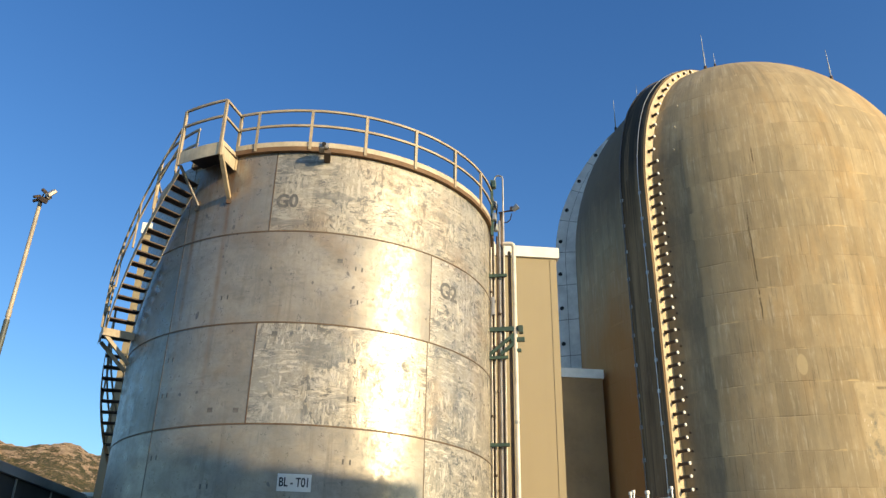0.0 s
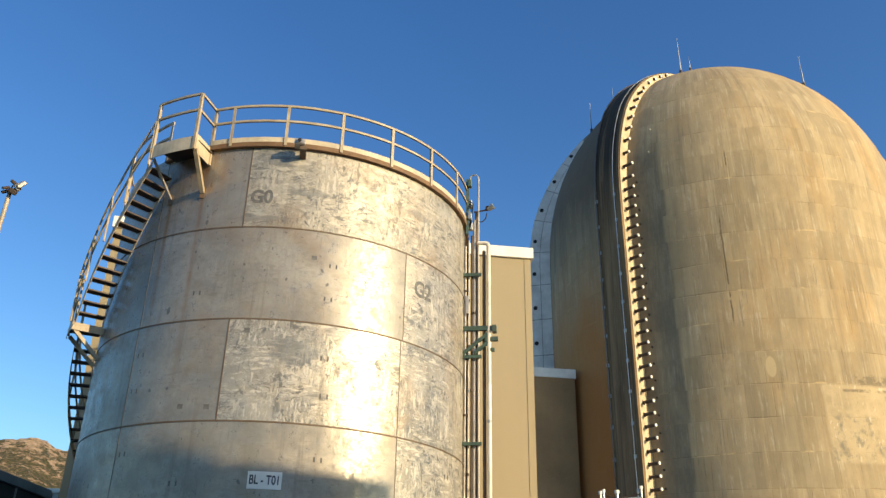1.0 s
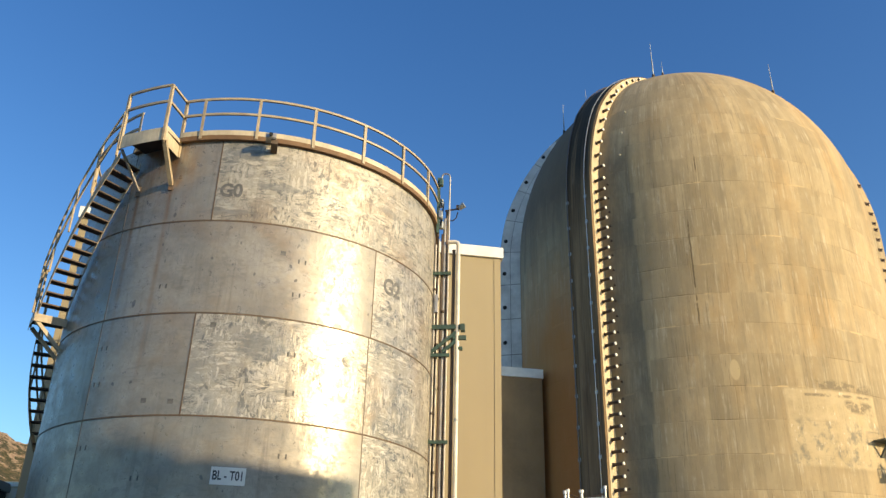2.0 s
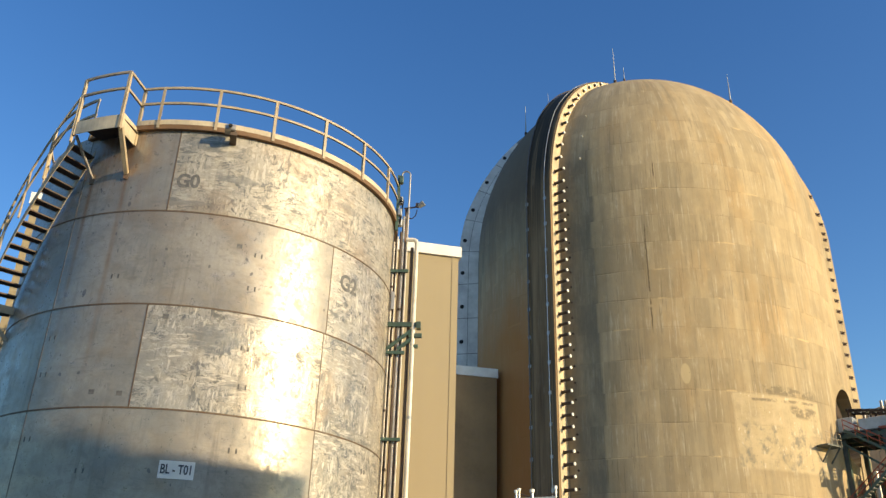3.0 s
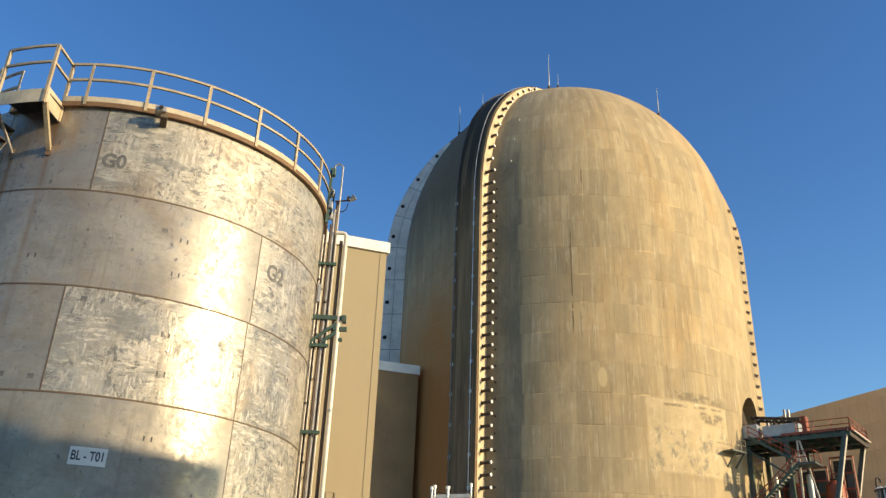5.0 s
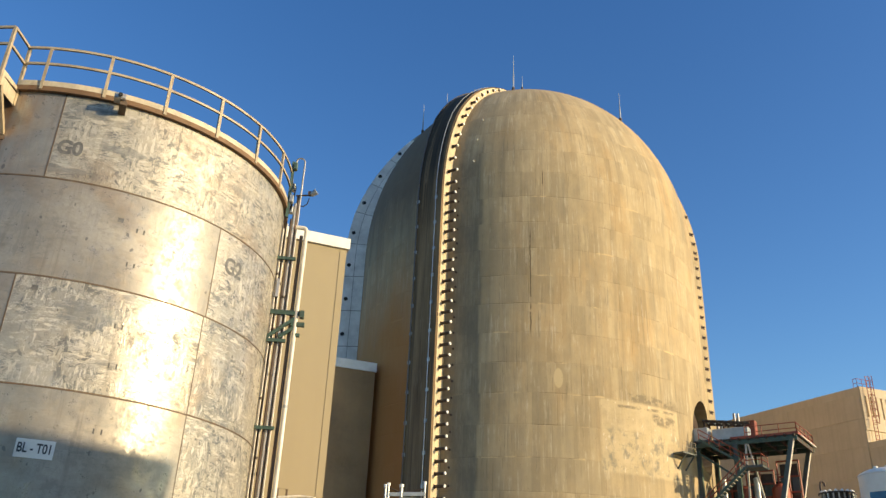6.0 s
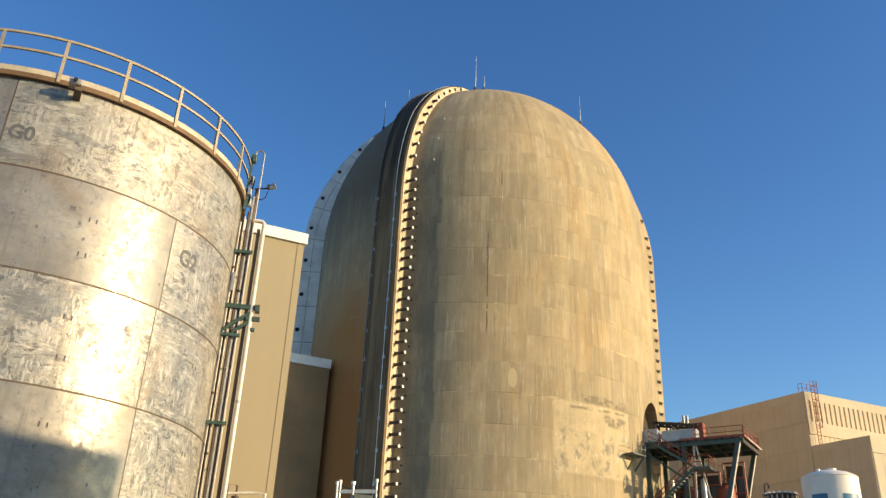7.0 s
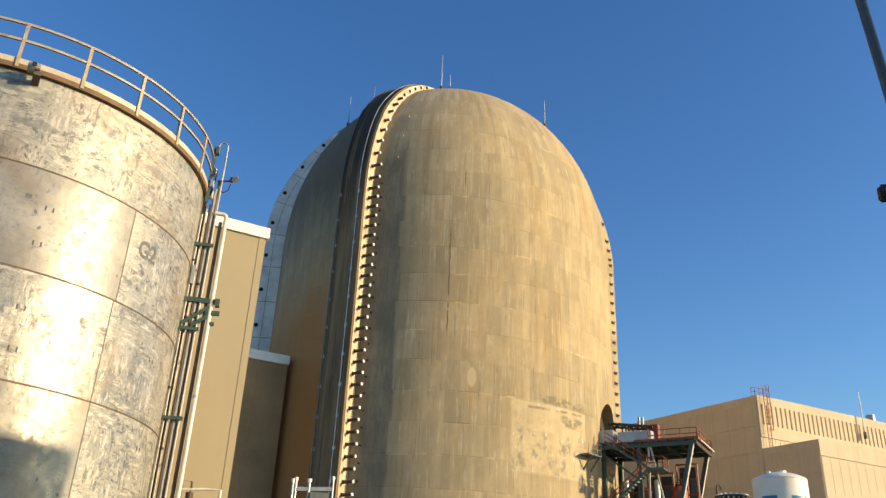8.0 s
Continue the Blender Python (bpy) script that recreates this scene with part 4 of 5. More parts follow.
def white_tank():
    p = far(44.12, 60)
    r, z = 1.72, 11.82
    e = thing("plastic_tank", (p.x, p.y, 0), "white round tank with blue panels", "tank")
    bm = bmesh.new()
    add_cyl(bm, p, r, z, 48)
    part("body", bm, M["cream"], e, smooth=True)
    bm = bmesh.new()
    prof = [(r, 0), (r + 0.03, 0.04), (r - 0.05, 0.14), (r * 0.72, 0.36), (r * 0.4, 0.5), (0.3, 0.56)]
    rings = [[bm.verts.new((p.x + q * math.cos(t), p.y + q * math.sin(t), z + h)) for t in np.linspace(0, 2 * math.pi, 40, endpoint=False)] for q, h in prof]
    for A, B in zip(rings, rings[1:]):
        for j in range(40):
            bm.faces.new((A[j], A[(j + 1) % 40], B[(j + 1) % 40], B[j]))
    bm.faces.new(rings[-1])
    part("lid", bm, M["cream"], e, smooth=True)
    for dx, h, rr in ((0, 0.22, 0.3), (-1.1, 0.3, 0.12), (0.25, 0.3, 0.08)):
        bm = bmesh.new()
        add_cyl(bm, (p.x + dx, p.y - 0.3, z + 0.42 - abs(dx) * 0.2), rr, h, 14)
        part("vent_cap", bm, M["white"], e)
    for a0, a1 in ((-42, -8), (22, 62)):
        bm = bmesh.new()
        add_arc_bar(bm, (p.x, p.y), r - 0.01, r + 0.012, z - 1.9, z - 1.12, a0 - 44, a1 - 44, 10)
        part("blue_panel", bm, M["blue"], e, "blue painted panel")
        bm = bmesh.new()
        add_arc_bar(bm, (p.x, p.y), r - 0.01, r + 0.018, z - 1.95, z - 1.8, a0 - 40, a1 - 48, 8)
        part("label_bar", bm, M["white"], e)


white_tank()


def louvre_stack():
    p = far(41.2, 62)
    z = 11.1
    e = thing("cooling_unit", (p.x, p.y, 0), "dark louvred cooling unit with crimped metal top", "cooling unit")
    bm = bmesh.new()
    add_cyl(bm, p, 1.0, z, 24)
    part("body", bm, M["dark_metal"], e)
    bm = bmesh.new()
    add_box(bm, (0.09, 0.16, z - 7), Matrix())
    slat = mesh_of("slat", bm, M["pipe"])
    for i in range(20):
        q = round_at((p.x, p.y), 1.04, 18 * i, (z + 7) / 2)
        piece("slat", slat, e, Matrix.Translation(q) @ pose(0, 0, 0, 0, 0, 18 * i))
    bm = bmesh.new()
    add_cyl(bm, (p.x, p.y, z), 1.18, 0.1, 24)
    part("top_plate", bm, M["dark_metal"], e)
    bm = bmesh.new()
    add_cyl(bm, (0, 0, 0), 0.16, 0.16, 8, 0.05)
    tip = mesh_of("crimp", bm, M["white"])
    for i in range(16):
        q = round_at((p.x, p.y), 0.95, 22.5 * i, z + 0.1)
        piece("crimp", tip, e, Matrix.Translation(q) @ pose(0, 0, 0, 20, 0, 22.5 * i))
    q = far(40.3, 62.5)
    bm = bmesh.new()
    add_tube(bm, [(q.x, q.y, 0), (q.x, q.y, 11.8), (q.x + 0.06, q.y, 12.05), (q.x + 0.22, q.y, 12.12), (q.x + 0.36, q.y, 12.0), (q.x + 0.38, q.y, 11.8)], 0.07, 8)
    single("gooseneck_vent", bm, M["dark_metal"], "dark gooseneck vent pipe beside the cooling unit", "vent pipe")


louvre_stack()


# ---------------------------------------------------------------- steel access tower at the hatch
DO, DU, DV = Vector((53.5, 64.6)), Vector((-0.62, 0.785)).normalized(), Vector((0.785, 0.62)).normalized()


def dk(u, v, z):
    """A place on the platform: u along it towards the wall, v across it, z up."""
    p = (DO + DU * u + DV * v) * 1.03
    return Vector((p.x, p.y, max(0.0, 1.57 + (z - 1.57) * 1.03)))


def rail_run(e, a, b, name="guard"):
    a, b = Vector(a), Vector(b)
    n = max(1, round((b - a).length / 1.6))
    for i in range(n + 1):
        p = a.lerp(b, i / n)
        bm = bmesh.new()
        add_tube(bm, [p, p + Vector((0, 0, 1.1))], 0.05, 6)
        part(name + "_post", bm, M["red"], e)
    for h in (0.55, 1.1):
        bm = bmesh.new()
        add_tube(bm, [a + Vector((0, 0, h)), b + Vector((0, 0, h))], 0.045, 6)
        part(name + "_rail", bm, M["red"], e)


def access_tower():
    z = 20.2
    e = thing("access_tower", dk(5, 3, 0), "green steel access platform with red guard rails at the hatch", "platform")
    L, W = 10.6, 6.4
    bm = bmesh.new()
    add_box(bm, ((L - 0.4) * 1.03, W * 1.03, 0.12), Matrix.Translation(dk(L / 2 + 0.2, W / 2, z)) @ pose(0, 0, 0, 0, 0, math.degrees(math.atan2(DU.y, DU.x))))
    part("deck", bm, M["grey_steel"], e)
    for v in (0, 2, 4, W):
        bm = bmesh.new()
        add_beam(bm, dk(0.4, v, z - 0.38), dk(L, v, z - 0.38), 0.22, 0.46)
        part("deck_beam", bm, M["green"], e)
    # rusty toe plates round the free edges, on the ends of the joists
    for a_, b_ in ((dk(0.26, -0.14, z + 0.03), dk(6.6, -0.14, z + 0.03)), (dk(0.26, -0.14, z + 0.03), dk(0.26, W + 0.14, z + 0.03))):
        bm = bmesh.new()
        add_beam(bm, a_, b_, 0.04, 0.26)
        part("toe_plate", bm, M["red"], e, "rust-red toe plate")
    for u in np.arange(0.6, 10.4, 0.85):
        bm = bmesh.new()
        add_beam(bm, dk(u, -0.5, z - 0.16), dk(u, 0.4, z - 0.16), 0.16, 0.22)
        part("joist_end", bm, M["dark_metal"], e)
    bm = bmesh.new()
    add_beam(bm, dk(0.2, W + 0.15, z - 0.1), dk(0.2, 0.6, z - 0.1), 0.12, 0.12)
    part("edge_pipe", bm, M["pale_steel"], e)
    for u in np.linspace(0.5, L, 8):
        bm = bmesh.new()
        add_beam(bm, dk(u, 0, z - 0.45), dk(u, W, z - 0.45), 0.16, 0.4)
        part("cross_beam", bm, M["dark_metal"], e)
    # columns; the pair at the free end rakes inwards to its foot
    for u, v, u2 in ((0.9, 0, 6.1), (0.9, W, 6.1), (6.2, 0, 6.2), (6.2, W, 6.2), (10.0, 0.4, 10.0), (10.0, W - 0.6, 10.0)):
        bm = bmesh.new()
        add_beam(bm, dk(u2, v, 0), dk(u, v, z - 0.5), 0.30, 0.36, (DV.x, DV.y, 0))
        part("column", bm, M["grey_steel"], e)
        # sunward flanges of the raking legs pale: sunlight put into the colour
        for k in (-0.2, 0.2):
            bm = bmesh.new()
            q = DU * k
            add_beam(bm, dk(u2, v, 0) + Vector((q.x, q.y, 0)), dk(u, v, z - 0.5) + Vector((q.x, q.y, 0)), 0.42, 0.05, (DV.x, DV.y, 0))
            part("column_flange", bm, M["pale_steel" if u2 != u and k < 0 else "green"], e)
    for u0, z0, u1, z1, v, w, mat in ((5.2, z - 0.6, 5.4, 12.8, 0, 0.16, "pale_steel"), (5.0, z - 0.6, 3.7, 12.8, 0, 0.16, "pale_steel"), (6.2, 12.6, 2.0, 12.6, 0, 0.26, "green"), (6.2, 12.6, 10, 12.6, 0, 0.26, "green"), (10, z - 1, 6.2, 16.4, 0, 0.2, "green"), (6.2, 12.6, 2.2, 12.6, W, 0.26, "green"), (6.2, 16.0, 10, 12.6, W, 0.2, "green"), (6.2, 16.6, 10, 16.6, W, 0.2, "dark_metal"), (2.6, 16.9, 6.2, 16.9, W, 0.2, "dark_metal")):
        bm = bmesh.new()
        add_beam(bm, dk(u0, v, z0), dk(u1, v, z1), w, w)
        part("brace", bm, M[mat], e)
    bm = bmesh.new()
    add_beam(bm, dk(2.0, 0, 14.0), dk(2.0, W, 14.0), 0.24, 0.3)
    part("brace", bm, M["sheet"], e)
    rail_run(e, dk(0.4, 0.1, z), dk(0.4, W, z))
    rail_run(e, dk(0.4, 0.1, z), dk(5.2, 0.1, z))
    rail_run(e, dk(0.4, W, z), dk(6, W, z))
    # stair from the deck to a half landing and down again
    a, b, c2 = dk(9.4, -0.6, z), dk(4.8, -0.6, 17.2), dk(9.6, -1.6, 12.9)
    for s0, s1, n, v in ((a, b, 14, 0), (dk(4.9, -1.6, 17.0), c2, 16, 0)):
        for k in (-0.45, 0.45):
            bm = bmesh.new()
            off = Vector((DV.x * k, DV.y * k, 0))
            add_beam(bm, s0 + off, s1 + off, 0.07, 0.24)
            part("stringer", bm, M["green"], e)
        bm = bmesh.new()
        add_box(bm, (0.32, 0.9, 0.06), Matrix())
        tread = mesh_of("tread", bm, M["pale_steel"])
        for i in range(1, n):
            p = s0.lerp(s1, i / n)
            piece("tread", tread, e, Matrix.Translation(p) @ pose(0, 0, 0, 0, 0, math.degrees(math.atan2(DU.y, DU.x))))
        off = Vector((-DV.x * 0.45, -DV.y * 0.45, 0))
        for h in (0.55, 1.05):
            bm = bmesh.new()
            add_tube(bm, [s0 + off + Vector((0, 0, h)), s1 + off + Vector((0, 0, h))], 0.05, 6)
            part("stair_rail", bm, M["red"], e)
        for i in range(0, n + 1, 3):
            p = s0.lerp(s1, i / n) + off
            bm = bmesh.new()
            add_tube(bm, [p, p + Vector((0, 0, 1.05))], 0.045, 6)
            part("stair_post", bm, M["red"], e)
    for u, v, zz, l, w in ((4.1, -1.1, 17.05, 1.7, 2.2), (5.5, 2.5, 12.5, 9.0, 6.0)):
        bm = bmesh.new()
        add_box(bm, (l, w, 0.2), Matrix.Translation(dk(u, v, zz)) @ pose(0, 0, 0, 0, 0, math.degrees(math.atan2(DU.y, DU.x))))
        part("landing", bm, M["grey_steel"], e)
    rail_run(e, dk(3.35, -2.1, 17.1), dk(4.9, -2.1, 17.1))
    rail_run(e, dk(3.35, -2.1, 17.1), dk(3.35, 0, 17.1))
    rail_run(e, dk(5.6, -0.4, 12.6), dk(10, -0.4, 12.6))
    rail_run(e, dk(2, 5.6, 16.5), dk(6, 5.6, 16.5))
    return e


access_tower()


def deck_plant():
    z = 20.27
    turn = math.degrees(math.atan2(DU.y, DU.x))

    def block(name, u, v, l, w, h, mat, label, cat):
        bm = bmesh.new()
        vs = add_box(bm, (l, w, h), Matrix.Translation(dk(u, v, z + h / 2)) @ pose(0, 0, 0, 0, 0, turn))
        bmesh.ops.bevel(bm, geom=bm.edges[:], offset=0.05, segments=1, affect="EDGES")
        return single(name, bm, mat, label, cat)

    block("duct_box", 9.6, 0.6, 1.7, 1.2, 1.35, M["sheet"], "grey sheet metal duct box on the platform", "duct")
    block("duct_run", 6.7, 0.9, 3.6, 1.1, 1.15, M["sheet"], "long grey sheet metal duct on the platform", "duct")
    block("red_cabinet", 5.6, 4.4, 0.9, 0.9, 2.6, M["red"], "red painted steel frame cabinet on the platform", "cabinet")
    e = thing("roof_gantry", dk(8, 4, z), "dark steel gantry frame over the platform", "gantry")
    for v in (3.6, 5.2):
        bm = bmesh.new()
        add_beam(bm, dk(10.4, v, z + 2.9), dk(5.6, v, z + 2.2), 0.2, 0.28)
        part("girder", bm, M["dark_metal"], e)
        for u, h in ((10.2, 2.8), (8.2, 2.55), (6.2, 2.25)):
            bm = bmesh.new()
            add_beam(bm, dk(u, v, z), dk(u, v, z + h), 0.16, 0.16)
            part("post", bm, M["dark_metal"], e)
    for u in np.linspace(6.0, 10.2, 7):
        bm = bmesh.new()
        add_beam(bm, dk(u, 3.4, z + 2.62 + (u - 8) * 0.14), dk(u, 5.4, z + 2.62 + (u - 8) * 0.14), 0.14, 0.16)
        part("rafter", bm, M["grey_steel"], e)
    for u, top in ((7.5, 24.2), (9.3, 23.5)):
        p = dk(u, 5.9, z)
        f = thing("twin_flue", p, "pair of bright steel flues standing on the platform", "flue", "flues by the dome")
        for k in (-0.24, 0.24):
            bm = bmesh.new()
            add_cyl(bm, (p.x + k * 0.8, p.y - k * 0.3, p.z - 0.02), 0.14, top - z + 0.1, 16)
            part("flue", bm, M["chrome"], f, smooth=True)
    for u, v, r, zz, mat, label in ((3.4, 3.8, 0.85, 12.6, "red", "red painted vessel under the platform"), (6.8, 3.6, 0.75, 12.6, "red", "red painted vessel under the platform"), (4.9, 1.2, 0.28, 12.6, "sheet", "pale standpipe under the platform"), (7.9, 0.8, 0.25, 12.6, "pipe", "pale standpipe under the platform")):
        bm = bmesh.new()
        p = dk(u, v, zz)
        h = 3.4 if r > 0.5 else 4.0
        add_cyl(bm, p, r, h, 20)
        add_cyl(bm, (p.x, p.y, p.z + h), r, r * 0.5, 20, r * 0.4)
        add_cyl(bm, (p.x, p.y, p.z + h * 0.5), r * 1.06, 0.15, 20)
        single("vessel" if r > 0.5 else "standpipe", bm, M[mat], label, "vessel" if r > 0.5 else "pipe")
    def equipment_frame(u, v, l, z0, h):
        e = thing("equipment_frame", dk(u, v, z0), "dark machine cabinet in a red steel frame under the platform", "equipment", "framed machines under the platform")
        bm = bmesh.new()
        add_box(bm, (l, 1.2, h - 0.3), Matrix.Translation(dk(u, v, z0 + h / 2)) @ pose(0, 0, 0, 0, 0, turn))
        bmesh.ops.bevel(bm, geom=bm.edges[:], offset=0.06, segments=1, affect="EDGES")
        part("cabinet_body", bm, M["dark_metal"], e)
        for k in (-0.58, 0.0, 0.58):
            bm = bmesh.new()
            add_beam(bm, dk(u + k * l, v - 0.9, z0), dk(u + k * l, v - 0.9, z0 + h), 0.12, 0.12)
            part("frame_post", bm, M["red"], e)
        for k in np.linspace(0.25, 1.0, 4):
            bm = bmesh.new()
            add_beam(bm, dk(u - 0.6 * l, v - 0.9, z0 + h * k), dk(u + 0.6 * l, v - 0.9, z0 + h * k), 0.12, 0.16)
            part("frame_rail", bm, M["red"], e)
        for k in (-0.3, 0.3):
            bm = bmesh.new()
            add_box(bm, (0.38 * l, 0.05, h * 0.3), Matrix.Translation(dk(u + k * l, v - 0.65, z0 + h * 0.6)) @ pose(0, 0, 0, 0, 0, turn))
            part("access_panel", bm, M["grey_steel"], e)

    equipment_frame(5.2, 4.6, 2.3, 12.62, 5.0)
    equipment_frame(2.7, 5.6, 1.8, 12.62, 6.0)
    equipment_frame(8.2, 5.0, 1.7, 12.62, 4.4)
    # slender cable risers against the wall
    e = thing("riser_bundle", dk(11, 1.5, 0), "bundle of tan pipes rising beside the dome wall", "pipes")
    for i in range(6):
        a = dk(10.6 + 0.1 * i, -0.6 + i * 0.7, 0)
        bm = bmesh.new()
        add_tube(bm, [a, a + Vector((0.25 * (i % 3 - 1), 0, z - 0.7))], 0.09, 8)
        part("riser", bm, M["precast"], e)


deck_plant()


def wall_bracket_stair():
    """Small landing with a rail on the dome wall beside the hatch."""
    a0, a1, z = 22.0, 28.0, 19.0
    e = thing("wall_landing", round_at(DC, DR, 24, z), "small steel wall landing with a slim rail", "landing")
    bm = bmesh.new()
    add_arc_bar(bm, DC, DR, DR + 1.2, z - 0.15, z, a0, a1, 5)
    part("floor_plate", bm, M["grey_steel"], e)
    for h in (0.55, 1.1):
        bm = bmesh.new()
        add_tube(bm, [round_at(DC, DR + 1.15, a, z + h) for a in np.linspace(a0, a1, 6)], 0.025, 6)
        part("rail", bm, M["rail"], e)
    for a in np.linspace(a0, a1, 4):
        bm = bmesh.new()
        add_tube(bm, [round_at(DC, DR + 1.15, a, z), round_at(DC, DR + 1.15, a, z + 1.1)], 0.025, 6)
        part("post", bm, M["rail"], e)
    for a in (a0 + 1.5, a1 - 0.8):
        bm = bmesh.new()
        add_beam(bm, round_at(DC, DR + 1.1, a, z - 0.15), round_at(DC, DR, a, z - 1.5), 0.12, 0.12)
        part("bracket", bm, M["grey_steel"], e)


wall_bracket_stair()


# ---------------------------------------------------------------- tank: rim, guard rail, stair, pipes
RIM_R, RAIL_R = TR + 0.11, TR + 0.10


def tank_rim():
    bm = bmesh.new()
    add_arc_bar(bm, TC, TR - 0.05, RIM_R, TOP - 0.13, TOP - 0.0, -36, 285, 170)
    part("curb_ring", bm, M["curb"], tank, "rusty steel curb ring")
    bm = bmesh.new()
    add_arc_bar(bm, TC, TR + 0.085, TR + 0.10, TOP + 0.004, TOP + 0.15, -19.4, 285, 160)
    part("toe_plate", bm, M["toe"], tank, "beige painted toe plate")
    top, mid = TOP + 1.11, TOP + 0.64
    for z, name in ((top, "top_rail"), (mid, "mid_rail")):
        bm = bmesh.new()
        add_arc_bar(bm, TC, RAIL_R - 0.025, RAIL_R + 0.025, z - 0.03, z + 0.03, -19.4, 325, 200)
        part(name, bm, M["rail"], tank)
    for i in range(23):
        a = -13.06 + 15.65 * i if i < 22 else 325
        bm = bmesh.new()
        w = 0.42
        add_arc_bar(bm, TC, RAIL_R + 0.026, RAIL_R + 0.034, TOP - 0.1, top, a - w, a + w, 1)
        add_arc_bar(bm, TC, RAIL_R - 0.03, RAIL_R + 0.026, TOP - 0.1, top, a - w, a - w + 0.1, 1)
        part("rail_post", bm, M["rail"], tank)


tank_rim()


P0, P1, PR, PZ = -18.8, -31.6, TR + 0.85, 12.92


def stair_z(a):
    return 12.55 + (a - P1) * 0.140


def top_platform():
    bm = bmesh.new()
    add_arc_bar(bm, TC, TR + 0.03, PR, PZ - 0.03, PZ, P1, P0, 10)
    part("platform_floor", bm, M["dark_metal"], tank)
    bm = bmesh.new()
    add_arc_bar(bm, TC, PR, PR + 0.015, PZ - 0.35, PZ + 0.02, P1, P0, 12)
    part("platform_fascia", bm, M["toe"], tank)
    o0, i0 = round_at(TC, PR, P0, 0), round_at(TC, TR + 0.04, -19.4, 0)
    bm = bmesh.new()
    add_beam(bm, o0 + Vector((0, 0, PZ - 0.12)), i0 + Vector((0, 0, PZ - 0.12)), 0.02, 0.5)
    part("platform_end_plate", bm, M["toe"], tank)
    top = TOP + 1.11
    for z, n in ((top, "top_rail"), (TOP + 0.62, "mid_rail")):
        bm = bmesh.new()
        add_arc_bar(bm, TC, PR - 0.02, PR + 0.03, z - 0.03, z + 0.03, P1, P0, 12)
        part("platform_" + n, bm, M["rail"], tank)
        bm = bmesh.new()
        add_beam(bm, o0 + Vector((0, 0, z)), i0 + Vector((0, 0, z)), 0.05, 0.06)
        part("platform_" + n, bm, M["rail"], tank)
    for a, r in ((P0, PR), (P1, PR), (-19.4, TR + 0.05)):
        bm = bmesh.new()
        p = round_at(TC, r, a, 0)
        add_box(bm, (0.07, 0.07, top - PZ + 0.36), Matrix.Translation((p.x, p.y, (top + PZ - 0.36) / 2)) @ pose(0, 0, 0, 0, 0, a))
        part("platform_post", bm, M["rail"], tank)
    # braces back to the shell
    for a, b, mat, w in ((P0, -20.1, "rail", 0.1), (P1, -31.4, "pipe", 0.055)):
        bm = bmesh.new()
        add_beam(bm, round_at(TC, PR - 0.08, a, PZ - 0.3), round_at(TC, TR + 0.02, b, PZ - 1.15), w, w)
        part("platform_brace", bm, M[mat], tank)
        bm = bmesh.new()
        add_beam(bm, round_at(TC, TR + 0.02, b, PZ - 1.3), round_at(TC, TR + 0.02, b, PZ - 1.02), 0.12, 0.03)
        part("brace_pad", bm, M["weld"], tank, "rusty pad plate")


top_platform()


def flight(a0, a1, r0, r1, n):
    """A winding flight between the bearings a0 (top) and a1 (foot) that follows stair_z."""
    for r in (r0, r1):
        bm = bmesh.new()
        add_arc_bar(bm, TC, r, r + 0.015, lambda a: stair_z(a) - 0.17, lambda a: stair_z(a) + 0.07, a1, a0, 20)
        part("stringer", bm, M["rail"], tank)
    for i in range(n):
        a = a0 + (a1 - a0) * (i + 0.5) / n
        bm = bmesh.new()
        z = stair_z(a)
        add_arc_bar(bm, TC, r0 + 0.015, r1, z - 0.035, z, a - 1.15, a + 1.15, 1)
        tr = part("tread", bm, M["dark_metal"], tank)
        bm = bmesh.new()
        add_arc_bar(bm, TC, r0 + 0.02, r1 - 0.004, z - 0.045, z + 0.004, a - 1.32, a - 1.16, 1)
        part("nosing", bm, M["rail"], tr, "pale nosing strip")


S_IN, S_OUT = TR + 0.08, TR + 0.74
A_LAND, A_LAND2, A_FOOT = -57.5, -66.0, -146.0
flight(P1 - 0.3, A_LAND, S_IN, S_OUT, 14)


def stair_rail(a0, a1, f, n, off=0.13):
    for h in (0.55, 1.08):
        bm = bmesh.new()
        add_tube(bm, [round_at(TC, S_OUT + off, a, f(a) + h * 1.1) for a in np.linspace(a0, a1, 16)], 0.028, 8)
        part("stair_rail", bm, M["rail"], tank)
    for a in np.linspace(a0, a1, n):
        bm = bmesh.new()
        add_tube(bm, [round_at(TC, S_OUT + off, a, f(a) - 0.12), round_at(TC, S_OUT + off, a, f(a) + 1.19)], 0.028, 6)
        part("stair_rail_post", bm, M["rail"], tank)


stair_rail(P1 - 0.3, A_LAND, stair_z, 5)
Z_LAND = stair_z(A_LAND) - 0.12


